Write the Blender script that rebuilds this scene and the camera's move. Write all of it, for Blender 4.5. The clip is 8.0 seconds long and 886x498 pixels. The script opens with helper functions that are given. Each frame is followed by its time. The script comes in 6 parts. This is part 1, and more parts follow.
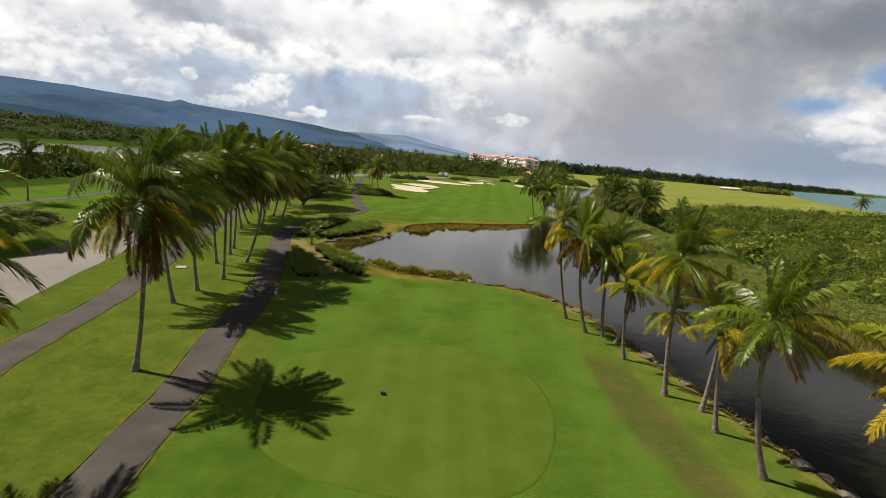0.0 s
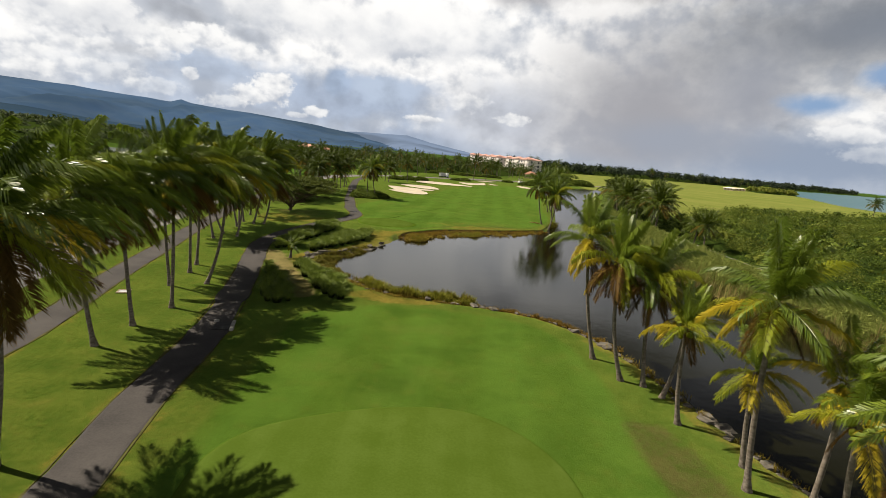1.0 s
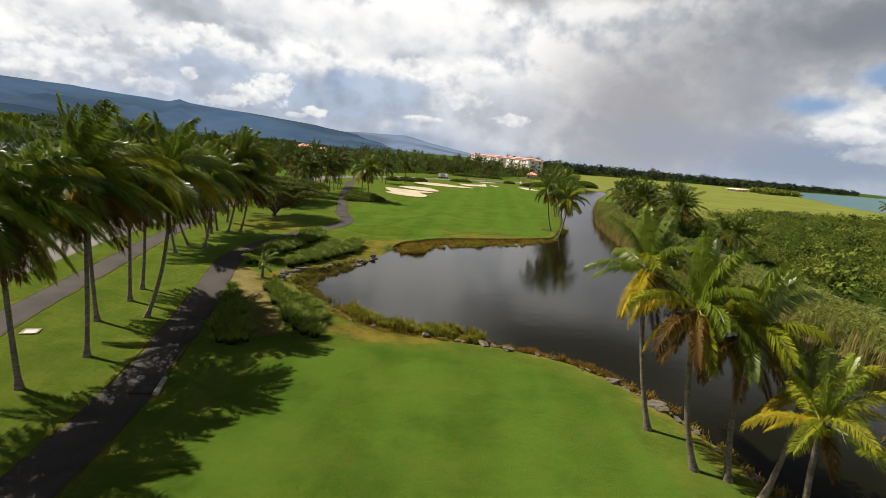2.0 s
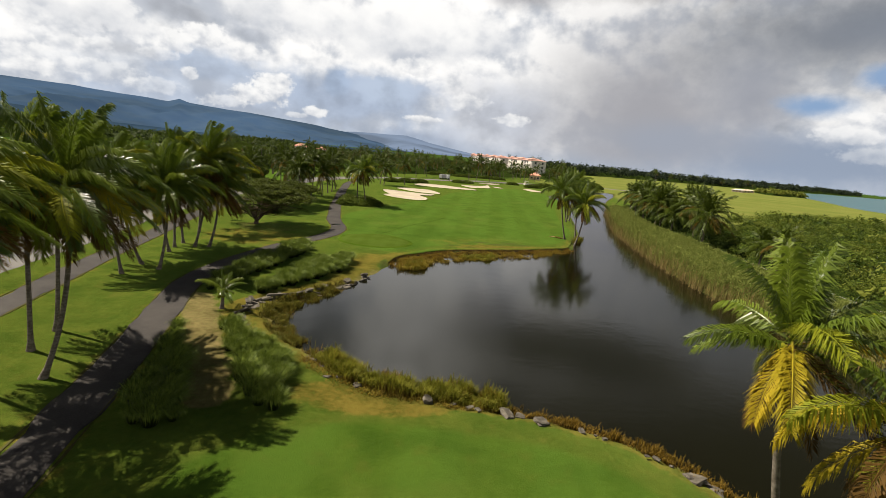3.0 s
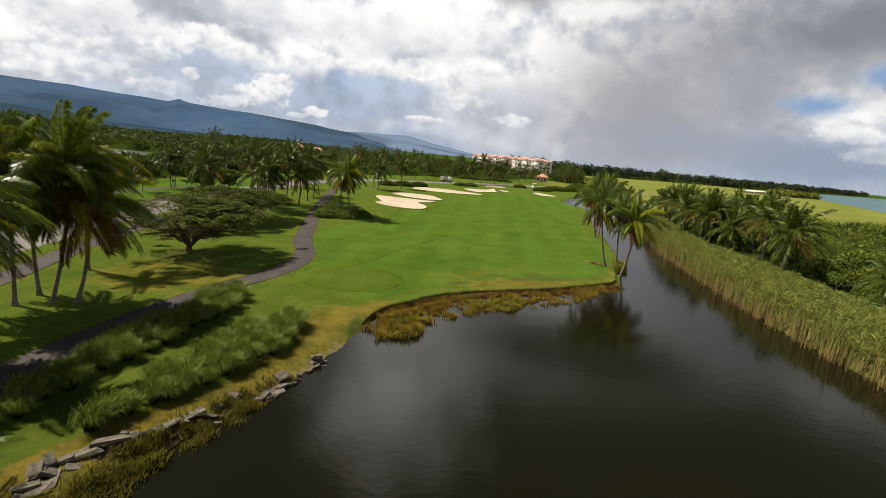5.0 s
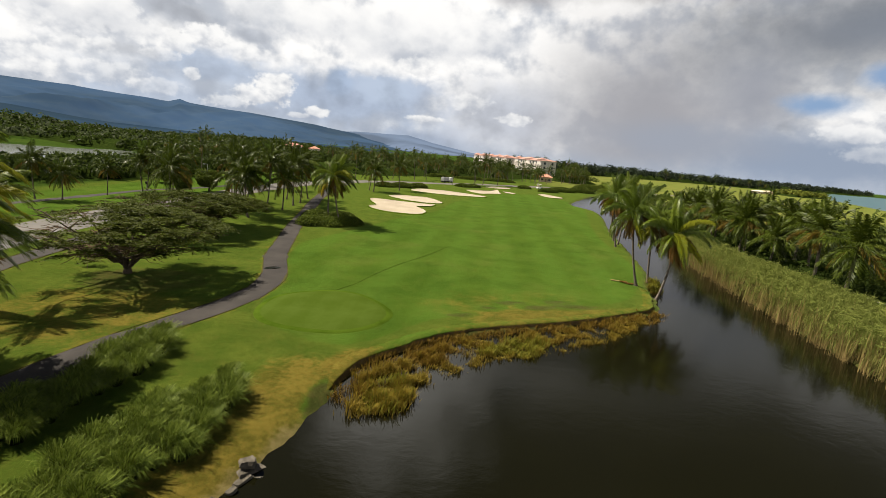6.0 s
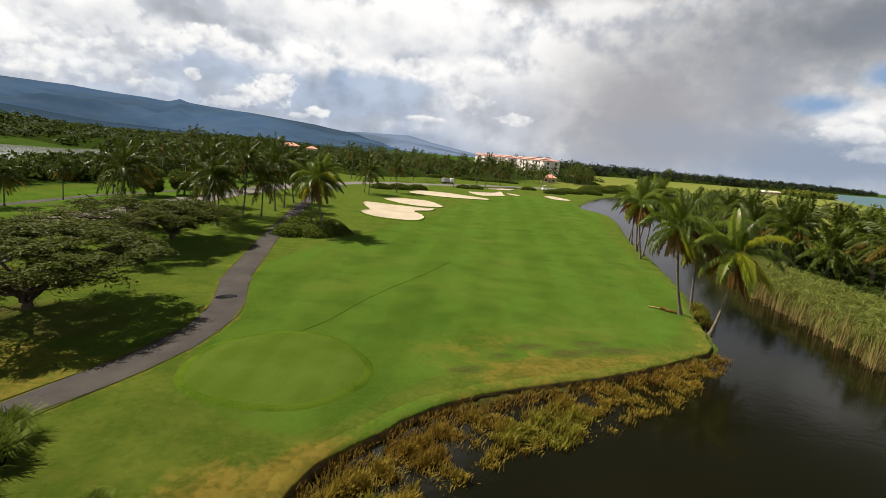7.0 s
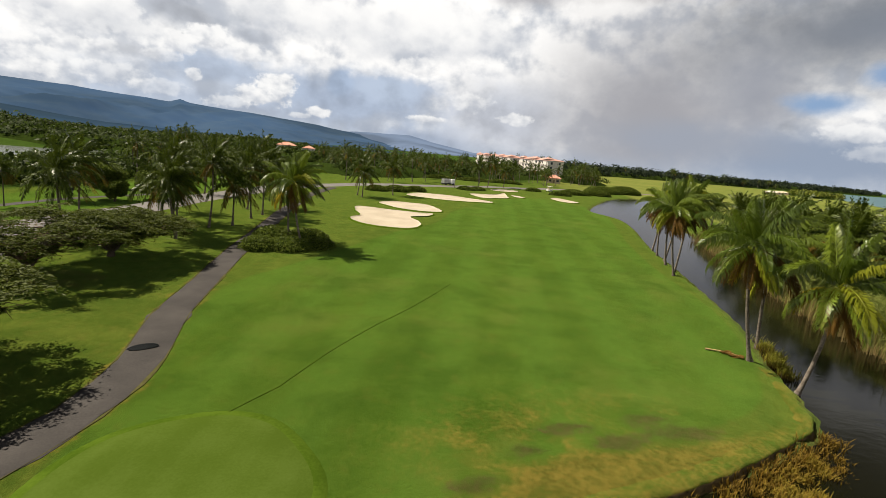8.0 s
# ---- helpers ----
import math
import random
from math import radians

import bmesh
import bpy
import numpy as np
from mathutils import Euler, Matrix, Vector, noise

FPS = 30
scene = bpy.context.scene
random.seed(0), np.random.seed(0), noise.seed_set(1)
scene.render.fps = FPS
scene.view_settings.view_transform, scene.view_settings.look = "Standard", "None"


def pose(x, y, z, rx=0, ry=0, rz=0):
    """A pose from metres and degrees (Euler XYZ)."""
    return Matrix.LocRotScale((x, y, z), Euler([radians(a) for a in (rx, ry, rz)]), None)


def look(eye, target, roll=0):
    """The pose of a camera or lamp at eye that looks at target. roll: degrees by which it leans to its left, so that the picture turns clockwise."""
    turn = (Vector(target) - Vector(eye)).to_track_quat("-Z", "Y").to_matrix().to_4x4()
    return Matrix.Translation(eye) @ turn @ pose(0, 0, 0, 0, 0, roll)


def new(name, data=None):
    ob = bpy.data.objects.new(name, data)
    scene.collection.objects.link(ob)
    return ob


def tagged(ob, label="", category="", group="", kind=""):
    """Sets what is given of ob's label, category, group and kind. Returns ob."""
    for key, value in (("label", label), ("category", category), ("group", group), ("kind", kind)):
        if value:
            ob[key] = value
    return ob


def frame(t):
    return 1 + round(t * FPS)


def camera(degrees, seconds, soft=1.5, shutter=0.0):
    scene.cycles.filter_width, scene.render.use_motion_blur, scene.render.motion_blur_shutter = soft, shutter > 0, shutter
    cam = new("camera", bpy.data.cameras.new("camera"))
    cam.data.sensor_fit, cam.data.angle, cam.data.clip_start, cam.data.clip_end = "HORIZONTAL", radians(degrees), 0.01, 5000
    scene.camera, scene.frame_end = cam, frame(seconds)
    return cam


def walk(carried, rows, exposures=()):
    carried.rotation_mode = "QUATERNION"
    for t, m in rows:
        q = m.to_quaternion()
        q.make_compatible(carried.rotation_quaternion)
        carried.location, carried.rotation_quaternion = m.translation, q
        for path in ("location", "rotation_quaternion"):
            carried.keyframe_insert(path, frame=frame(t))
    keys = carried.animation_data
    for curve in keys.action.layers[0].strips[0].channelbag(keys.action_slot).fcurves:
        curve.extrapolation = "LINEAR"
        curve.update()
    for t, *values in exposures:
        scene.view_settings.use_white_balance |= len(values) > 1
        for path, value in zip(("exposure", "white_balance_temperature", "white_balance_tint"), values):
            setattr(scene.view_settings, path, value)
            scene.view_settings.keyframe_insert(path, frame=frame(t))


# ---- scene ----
cam = camera(85.3, 8.0, soft=0.6, shutter=0.06)
METRES, EYE, TILT, LEAN, TURN = 72.3, 12.0, 0.0, 0.0, 0.0
ROWS = [
    (0.0, 0.0, 0.0, 0.0, 1.04, -11.27, -5.23),
    (0.5, 0.0005, 0.0517, 0.0001, 1.1, -11.28, -5.24),
    (1.0, 0.001, 0.1056, 0.0005, 1.14, -11.3, -5.21),
    (1.5, -0.0004, 0.1611, 0.0001, 1.06, -11.28, -5.22),
    (3.0, -0.0109, 0.3371, -0.0011, 1.08, -11.26, -5.3),
    (3.5, -0.014, 0.3986, -0.0006, 1.09, -11.25, -5.3),
    (4.0, -0.0164, 0.4638, -0.0008, 1.1, -11.25, -5.28),
    (4.5, -0.0183, 0.5305, -0.0006, 1.12, -11.25, -5.28),
    (6.0, -0.0206, 0.7325, -0.0026, 1.29, -11.3, -5.19),
    (6.5, -0.0216, 0.799, -0.0033, 1.33, -11.3, -5.17),
    (7.0, -0.0223, 0.8657, -0.0047, 1.37, -11.3, -5.15),
    (7.5, -0.0225, 0.9322, -0.0057, 1.42, -11.3, -5.14),
    (8.0, -0.0223, 0.9994, -0.0062, 1.46, -11.32, -5.1),
]
walk(cam, [(t, pose(0, 0, EYE, TILT, LEAN, TURN) @ pose(METRES * x, METRES * y, METRES * z, 90 + pitch, roll, yaw)) for t, x, y, z, yaw, pitch, roll in ROWS])

# ---- world, sun, exposure ----
GAIN = 2.0
scene.view_settings.exposure = math.log2(GAIN)
SUN_DIR = Vector((-6.5, 2.2, 8.7)).normalized()
sun_data = bpy.data.lights.new("sun", "SUN")
sun_data.energy, sun_data.angle, sun_data.color = 5.15, radians(0.6), (1.0, 0.90, 0.74)
sun = new("sun", sun_data)
sun.matrix_world = look(SUN_DIR * 100, (0, 0, 0))


def lin(r, g, b):
    """Linear colour from 8-bit display values."""
    f = lambda c: c / 12.92 if c <= 0.04045 else ((c + 0.055) / 1.055) ** 2.4
    return tuple(f(v / 255) for v in (r, g, b)) + (1.0,)


class Nodes:
    """Short writing for node trees."""

    def __init__(self, tree):
        self.t = tree
        tree.nodes.clear()

    def add(self, kind, **inputs):
        n = self.t.nodes.new(kind)
        for k, v in inputs.items():
            self.put(n.inputs[k.replace("_", " ")], v)
        return n

    def put(self, socket, v):
        if isinstance(v, bpy.types.NodeSocket):
            self.t.links.new(v, socket)
        else:
            socket.default_value = v

    def math(self, op, a, b=0.0, c=0.0):
        n = self.t.nodes.new("ShaderNodeMath")
        n.operation = op
        for s, v in zip(n.inputs, (a, b, c)):
            self.put(s, v)
        return n.outputs[0]

    def mix(self, fac, a, b):
        n = self.t.nodes.new("ShaderNodeMix")
        n.data_type = "RGBA"
        self.put(n.inputs[0], fac), self.put(n.inputs[6], a), self.put(n.inputs[7], b)
        return n.outputs[2]

    def noise(self, vector, scale, detail=4.0, rough=0.55):
        n = self.add("ShaderNodeTexNoise", Vector=vector, Scale=scale, Detail=detail, Roughness=rough)
        return n.outputs["Fac"]

    def ramp(self, v, lo, hi, smooth=True):
        n = self.t.nodes.new("ShaderNodeMapRange")
        n.interpolation_type = "SMOOTHSTEP" if smooth else "LINEAR"
        for s, x in zip(n.inputs, (v, lo, hi, 0.0, 1.0)):
            self.put(s, x)
        return n.outputs[0]


def build_world():
    world = bpy.data.worlds.new("sky")
    scene.world = world
    world.use_nodes = True
    n = Nodes(world.node_tree)
    direction = n.add("ShaderNodeTexCoord").outputs["Generated"]
    xyz = n.add("ShaderNodeSeparateXYZ", Vector=direction)
    az = n.math("DEGREES", n.math("ARCTAN2", xyz.outputs[0], xyz.outputs[1]))
    el = n.math("DEGREES", n.math("ARCSINE", xyz.outputs[2]))
    flat = n.t.nodes.new("ShaderNodeVectorMath")
    flat.operation = "MULTIPLY"
    n.put(flat.inputs[0], direction), n.put(flat.inputs[1], (1, 1, 1.25))
    v = flat.outputs[0]
    billow = n.noise(v, 11, 6, 0.5)
    broad = n.noise(v, 5, 5, 0.5)
    fine = n.noise(v, 34, 6, 0.6)
    puff = n.math("ADD", n.math("MULTIPLY", n.math("SUBTRACT", billow, 0.5), 1.0), n.math("MULTIPLY", n.math("SUBTRACT", fine, 0.5), 0.45))

    sky = n.t.nodes.new("ShaderNodeTexSky")
    sky.sky_type, sky.sun_disc = "NISHITA", False
    sky.sun_elevation, sky.sun_rotation = math.asin(SUN_DIR.z), math.atan2(SUN_DIR.x, SUN_DIR.y)
    clear = n.t.nodes.new("ShaderNodeVectorMath")
    clear.operation = "SCALE"
    n.put(clear.inputs[0], sky.outputs[0])
    n.put(clear.inputs["Scale"], 0.012 * GAIN)

    # cloud deck: white with grey bellies, broken overhead
    curl = n.noise(v, 24, 5, 0.5)
    deck = n.mix(n.ramp(n.math("ADD", n.math("ADD", n.math("MULTIPLY", broad, 0.42), n.math("MULTIPLY", billow, 0.36)), n.math("MULTIPLY", curl, 0.22)), 0.415, 0.53), lin(194, 199, 208), lin(262, 260, 257))
    deck = n.mix(n.ramp(el, 18.0, 34.0), deck, lin(46, 48, 52))
    cover = n.ramp(n.math("ADD", broad, n.math("MULTIPLY", n.ramp(el, 16.0, 34.0), -0.22)), 0.24, 0.40)
    col = n.mix(cover, clear.outputs[0], deck)

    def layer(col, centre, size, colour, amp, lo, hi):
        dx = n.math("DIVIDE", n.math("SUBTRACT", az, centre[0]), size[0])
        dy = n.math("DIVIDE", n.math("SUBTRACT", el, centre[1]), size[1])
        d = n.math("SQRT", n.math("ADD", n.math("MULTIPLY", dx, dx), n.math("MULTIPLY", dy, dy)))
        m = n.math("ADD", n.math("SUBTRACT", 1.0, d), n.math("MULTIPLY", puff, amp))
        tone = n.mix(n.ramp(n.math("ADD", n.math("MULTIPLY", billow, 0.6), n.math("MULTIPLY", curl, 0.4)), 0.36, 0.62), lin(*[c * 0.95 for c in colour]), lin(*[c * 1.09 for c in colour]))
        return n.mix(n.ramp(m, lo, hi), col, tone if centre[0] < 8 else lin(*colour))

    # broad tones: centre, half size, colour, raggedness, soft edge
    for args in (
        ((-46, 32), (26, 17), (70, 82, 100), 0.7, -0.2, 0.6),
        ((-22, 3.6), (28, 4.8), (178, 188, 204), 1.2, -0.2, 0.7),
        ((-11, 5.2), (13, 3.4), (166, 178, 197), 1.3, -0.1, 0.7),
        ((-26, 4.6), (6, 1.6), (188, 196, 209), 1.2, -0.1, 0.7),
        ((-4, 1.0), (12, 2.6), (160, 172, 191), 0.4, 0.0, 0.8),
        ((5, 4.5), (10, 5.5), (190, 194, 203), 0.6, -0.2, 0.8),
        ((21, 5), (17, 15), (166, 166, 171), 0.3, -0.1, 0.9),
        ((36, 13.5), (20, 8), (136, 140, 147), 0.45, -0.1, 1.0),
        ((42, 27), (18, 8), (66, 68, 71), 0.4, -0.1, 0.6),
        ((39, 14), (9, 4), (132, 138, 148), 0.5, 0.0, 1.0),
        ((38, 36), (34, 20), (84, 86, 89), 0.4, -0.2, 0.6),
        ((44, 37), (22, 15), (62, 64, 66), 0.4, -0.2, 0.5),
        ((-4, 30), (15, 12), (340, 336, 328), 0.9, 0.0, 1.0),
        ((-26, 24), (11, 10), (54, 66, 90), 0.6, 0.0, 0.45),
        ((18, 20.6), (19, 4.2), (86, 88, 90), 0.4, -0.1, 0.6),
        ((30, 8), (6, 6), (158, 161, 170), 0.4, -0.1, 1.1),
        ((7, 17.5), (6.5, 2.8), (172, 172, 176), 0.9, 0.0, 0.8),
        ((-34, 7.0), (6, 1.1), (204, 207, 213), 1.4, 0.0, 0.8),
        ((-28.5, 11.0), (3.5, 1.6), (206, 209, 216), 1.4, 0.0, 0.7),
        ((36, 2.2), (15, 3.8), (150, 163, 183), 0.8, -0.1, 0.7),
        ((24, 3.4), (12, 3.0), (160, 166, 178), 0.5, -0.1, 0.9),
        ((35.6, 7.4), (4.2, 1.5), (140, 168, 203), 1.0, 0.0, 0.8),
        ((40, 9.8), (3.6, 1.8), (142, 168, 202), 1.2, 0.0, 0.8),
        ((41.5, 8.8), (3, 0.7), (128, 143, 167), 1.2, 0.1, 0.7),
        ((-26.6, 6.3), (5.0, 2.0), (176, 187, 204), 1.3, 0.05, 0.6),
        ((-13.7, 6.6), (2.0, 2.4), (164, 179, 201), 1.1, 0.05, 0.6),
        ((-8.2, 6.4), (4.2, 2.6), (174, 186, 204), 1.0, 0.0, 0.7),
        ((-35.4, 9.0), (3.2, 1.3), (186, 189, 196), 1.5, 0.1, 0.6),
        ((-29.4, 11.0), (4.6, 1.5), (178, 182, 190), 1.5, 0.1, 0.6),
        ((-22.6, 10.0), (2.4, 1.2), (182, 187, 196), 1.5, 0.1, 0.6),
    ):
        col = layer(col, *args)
    # heaped white clouds
    crisp = n.noise(v, 48, 6, 0.5)
    wisp = n.math("MULTIPLY", n.math("SUBTRACT", n.noise(v, 130, 5, 0.6), 0.5), 0.4)
    heap = n.math("ADD", n.math("ADD", n.math("MULTIPLY", n.math("SUBTRACT", crisp, 0.5), 1.2), n.math("MULTIPLY", puff, 0.8)), wisp)
    lump = n.add("ShaderNodeTexVoronoi", Vector=v, Scale=55.0)
    lump.feature = "SMOOTH_F1"
    lump = n.math("ADD", n.math("MULTIPLY", lump.outputs["Distance"], -0.3), n.math("MULTIPLY", crisp, 0.9))
    for centre, size, strength in (
        ((-20.6, 5.0), (2.3, 1.9), 0.95), ((-22.6, 4.2), (2.4, 1.2), 0.85), ((-19.6, 6.0), (1.5, 1.1), 0.9), ((-28.2, 5.5), (1.0, 0.8), 0.7), ((-26.7, 9.3), (2.4, 1.4), 0.95), ((-15.8, 3.2), (1.6, 0.7), 0.85),
        ((-40.6, 4.2), (2.6, 1.1), 0.9), ((-33.5, 8.6), (3.4, 1.6), 0.85), ((-38, 6.6), (3.0, 1.0), 0.6), ((-23, 8.4), (2.6, 1.1), 0.7), ((1.3, 5.9), (3.0, 1.3), 0.55), ((6.3, 4.4), (2.4, 0.8), 0.75), ((-3.7, 3.6), (2.8, 0.5), 0.8),
        ((-39, 8.4), (3.0, 1.4), 0.8), ((-34.5, 10.2), (3.0, 1.3), 0.8), ((-30, 8.3), (2.4, 1.2), 0.85), ((-41, 6.1), (2.2, 0.9), 0.75), ((-35.6, 6.9), (2.0, 0.8), 0.6), ((-31, 6.9), (2.0, 0.7), 0.55),
        ((-10, 8.4), (2.6, 1.0), 0.55), ((-5, 9.2), (3.0, 1.3), 0.6), ((3, 9.6), (3.2, 1.4), 0.5), ((-16.5, 8.8), (2.6, 1.1), 0.6), ((-37, 9.8), (8, 2.4), 0.8), ((-8, 12.3), (12, 3.6), 0.85), ((39.6, 6.3), (3.6, 0.8), 0.6), ((38.0, 4.9), (3.0, 0.9), 0.55), ((40.5, 3.2), (3.8, 0.9), 0.3),
        ((-2, 7.3), (1.8, 0.8), 0.4), ((-40, 5.0), (4.5, 1.5), 0.6), ((-35.4, 4.6), (4.0, 1.3), 0.5), ((-31.6, 3.9), (3.2, 0.9), 0.35), ((-25.0, 3.3), (3.0, 0.8), 0.55), ((-17.6, 2.6), (1.6, 0.4), 0.5), ((1.0, 13.0), (8, 3.0), 0.75), ((-20, 12.5), (9, 3), 0.7),
    ):
        up = n.math("MULTIPLY", n.math("SUBTRACT", el, centre[1]), 0.22 / size[1])
        grain = lump if size[0] < 5 else n.math("SUBTRACT", billow, 0.2)
        shade = n.mix(n.ramp(n.math("ADD", up, grain), 0.0, 0.5), lin(200, 204, 212), lin(255, 254, 252))
        dx = n.math("DIVIDE", n.math("SUBTRACT", az, centre[0]), size[0])
        dy = n.math("DIVIDE", n.math("SUBTRACT", el, centre[1]), size[1])
        d = n.math("SQRT", n.math("ADD", n.math("MULTIPLY", dx, dx), n.math("MULTIPLY", dy, dy)))
        if size[0] < 5:
            m = n.ramp(n.math("ADD", n.math("SUBTRACT", 1.0, d), heap), 0.02, 0.42)
        else:
            m = n.ramp(n.math("ADD", n.math("SUBTRACT", 1.0, d), n.math("MULTIPLY", puff, 1.6)), -0.1, 0.7)
        col = n.mix(n.math("MULTIPLY", m, strength), col, shade)
    # haze low over the land
    col = n.mix(n.math("MULTIPLY", n.ramp(el, 2.2, -0.5), 0.7), col, lin(160, 173, 192))
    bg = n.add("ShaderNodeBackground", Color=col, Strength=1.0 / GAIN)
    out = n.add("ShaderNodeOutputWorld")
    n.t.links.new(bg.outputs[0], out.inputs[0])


build_world()


# ---- materials ----
def material(name):
    m = bpy.data.materials.new(name)
    m.use_nodes = True
    n = Nodes(m.node_tree)
    out = n.add("ShaderNodeOutputMaterial")
    return m, n, out


def finish(n, out, colour, rough=0.8, bump=None, strength=0.3, distance=0.05, metallic=0.0, spec=0.5):
    b = n.add("ShaderNodeBsdfPrincipled", Base_Color=colour, Roughness=rough, Metallic=metallic)
    n.put(b.inputs["Specular IOR Level"], spec)
    if bump is not None:
        k = n.add("ShaderNodeBump", Strength=strength, Distance=distance, Height=bump)
        n.t.links.new(k.outputs[0], b.inputs["Normal"])
    n.t.links.new(b.outputs[0], out.inputs[0])
    return b


def place(n):
    return n.add("ShaderNodeTexCoord").outputs["Object"]


def surface(name, c1, c2, scale=1.0, fine=20.0, rough=0.85, strength=0.3, distance=0.03, metallic=0.0, spec=0.15, contrast=0.5):
    """A plain surface whose colour wanders between two tones at a coarse and a fine scale."""
    m, n, out = material(name)
    v = place(n)
    a, b = n.noise(v, scale, 5), n.noise(v, fine, 4, 0.65)
    f = n.ramp(n.math("ADD", n.math("MULTIPLY", a, 0.6), n.math("MULTIPLY", b, 0.4)), 0.5 - 0.35 * contrast, 0.5 + 0.35 * contrast)
    finish(n, out, n.mix(f, (*c1, 1), (*c2, 1)), rough, b, strength, distance, metallic, spec)
    return m


def leafy(name, c1, c2, island=True, shine=0.4, gloss=0.5, c3=None, spec=0.05):
    """Leaves: tone by piece, light shining through. c3: colour towards the foot, by the mesh's own 'rise'."""
    m, n, out = material(name)
    r = n.add("ShaderNodeNewGeometry").outputs["Random Per Island"] if island else n.add("ShaderNodeObjectInfo").outputs["Random"]
    v = place(n)
    f = n.math("ADD", n.math("MULTIPLY", r, 0.6), n.math("MULTIPLY", n.noise(v, 0.35, 3), 0.5))
    col = n.mix(f, (*c1, 1), (*c2, 1))
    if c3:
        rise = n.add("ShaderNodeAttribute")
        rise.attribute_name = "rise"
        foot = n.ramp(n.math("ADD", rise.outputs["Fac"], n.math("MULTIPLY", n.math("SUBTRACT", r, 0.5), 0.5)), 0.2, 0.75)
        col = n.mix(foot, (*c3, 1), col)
    p = n.add("ShaderNodeBsdfPrincipled", Base_Color=col, Roughness=gloss)
    n.put(p.inputs["Specular IOR Level"], spec)
    t = n.add("ShaderNodeBsdfTranslucent", Color=col)
    mix = n.add("ShaderNodeMixShader", Fac=shine)
    n.t.links.new(p.outputs[0], mix.inputs[1]), n.t.links.new(t.outputs[0], mix.inputs[2]), n.t.links.new(mix.outputs[0], out.inputs[0])
    return m


def make_turf():
    """The ground: mown grass, rough, dry grass, bare soil, meadow and forest floor, told apart by the sheet's own zones."""
    m, n, out = material("turf")
    v = place(n)
    zone = {}
    for key in ("fair", "dry", "soil", "meadow", "wood", "bare"):
        a = n.add("ShaderNodeAttribute")
        a.attribute_name = key
        zone[key] = a.outputs["Fac"]
    big, mid, fine, grain = n.noise(v, 0.09, 4), n.noise(v, 0.55, 5, 0.6), n.noise(v, 3.2, 5, 0.65), n.noise(v, 26, 3, 0.7)
    xyz = n.add("ShaderNodeSeparateXYZ", Vector=v)
    mow = n.math("SINE", n.math("ADD", n.math("MULTIPLY", xyz.outputs[0], 1.15), n.math("MULTIPLY", xyz.outputs[1], -0.10)))
    tone = n.math("ADD", n.math("MULTIPLY", mid, 0.55), n.math("MULTIPLY", fine, 0.45))
    tone = n.math("ADD", tone, n.math("MULTIPLY", n.math("SUBTRACT", grain, 0.5), 0.5))
    rough = n.mix(n.ramp(tone, 0.34, 0.66), (0.0310, 0.0500, 0.0058, 1), (0.0680, 0.0830, 0.0125, 1))
    fair = n.mix(n.ramp(n.math("ADD", n.math("MULTIPLY", tone, 0.6), n.math("MULTIPLY", big, 0.4)), 0.36, 0.62), (0.0265, 0.052, 0.0048, 1), (0.047, 0.079, 0.009, 1))
    fair = n.mix(n.math("MULTIPLY", n.ramp(mow, -0.6, 0.6), 0.36), fair, (0.052, 0.098, 0.0125, 1))
    worn = n.math("MULTIPLY", n.ramp(n.noise(v, 0.12, 4, 0.6), 0.50, 0.70), 0.75)
    fair = n.mix(worn, fair, (0.060, 0.080, 0.013, 1))
    patch, blot = n.ramp(n.noise(v, 0.22, 5, 0.65), 0.46, 0.68), n.ramp(n.noise(v, 0.75, 5, 0.7), 0.52, 0.72)
    fair = n.mix(n.math("MULTIPLY", patch, 0.72), fair, (0.0215, 0.044, 0.0042, 1))
    fair = n.mix(n.math("MULTIPLY", blot, 0.4), fair, (0.064, 0.072, 0.011, 1))
    rough = n.mix(n.math("MULTIPLY", patch, 0.5), rough, (0.025, 0.041, 0.005, 1))
    rough = n.mix(n.math("MULTIPLY", blot, 0.5), rough, (0.078, 0.074, 0.014, 1))
    dry = n.mix(n.ramp(tone, 0.38, 0.62), (0.052, 0.039, 0.007, 1), (0.134, 0.092, 0.019, 1))
    soil = n.mix(n.ramp(tone, 0.3, 0.7), (0.062, 0.047, 0.018, 1), (0.17, 0.13, 0.058, 1))
    meadow = n.mix(n.ramp(n.noise(v, 0.03, 5, 0.6), 0.3, 0.75), (0.082, 0.092, 0.019, 1), (0.138, 0.130, 0.036, 1))
    bare = n.mix(n.ramp(tone, 0.36, 0.64), (0.018, 0.014, 0.006, 1), (0.056, 0.041, 0.016, 1))
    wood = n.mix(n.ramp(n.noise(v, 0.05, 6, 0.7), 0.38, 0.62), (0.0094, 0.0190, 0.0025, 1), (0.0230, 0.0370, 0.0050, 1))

    def edge(key, wobble=0.55):
        return n.ramp(n.math("ADD", zone[key], n.math("MULTIPLY", n.math("SUBTRACT", tone, 0.5), wobble)), 0.3, 0.7)

    col = n.mix(edge("fair", 0.25), rough, fair)
    col = n.mix(n.ramp(n.math("ADD", zone["meadow"], 0.0), 0.3, 0.7), col, meadow)
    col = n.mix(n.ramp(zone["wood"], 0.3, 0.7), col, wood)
    col = n.mix(n.math("MULTIPLY", edge("dry", 1.1), 0.85), col, dry)
    col = n.mix(n.math("MULTIPLY", edge("bare", 1.2), 0.9), col, bare)
    col = n.mix(edge("soil", 1.3), col, soil)
    h = n.math("ADD", n.math("MULTIPLY", fine, 0.6), n.math("MULTIPLY", grain, 0.7))
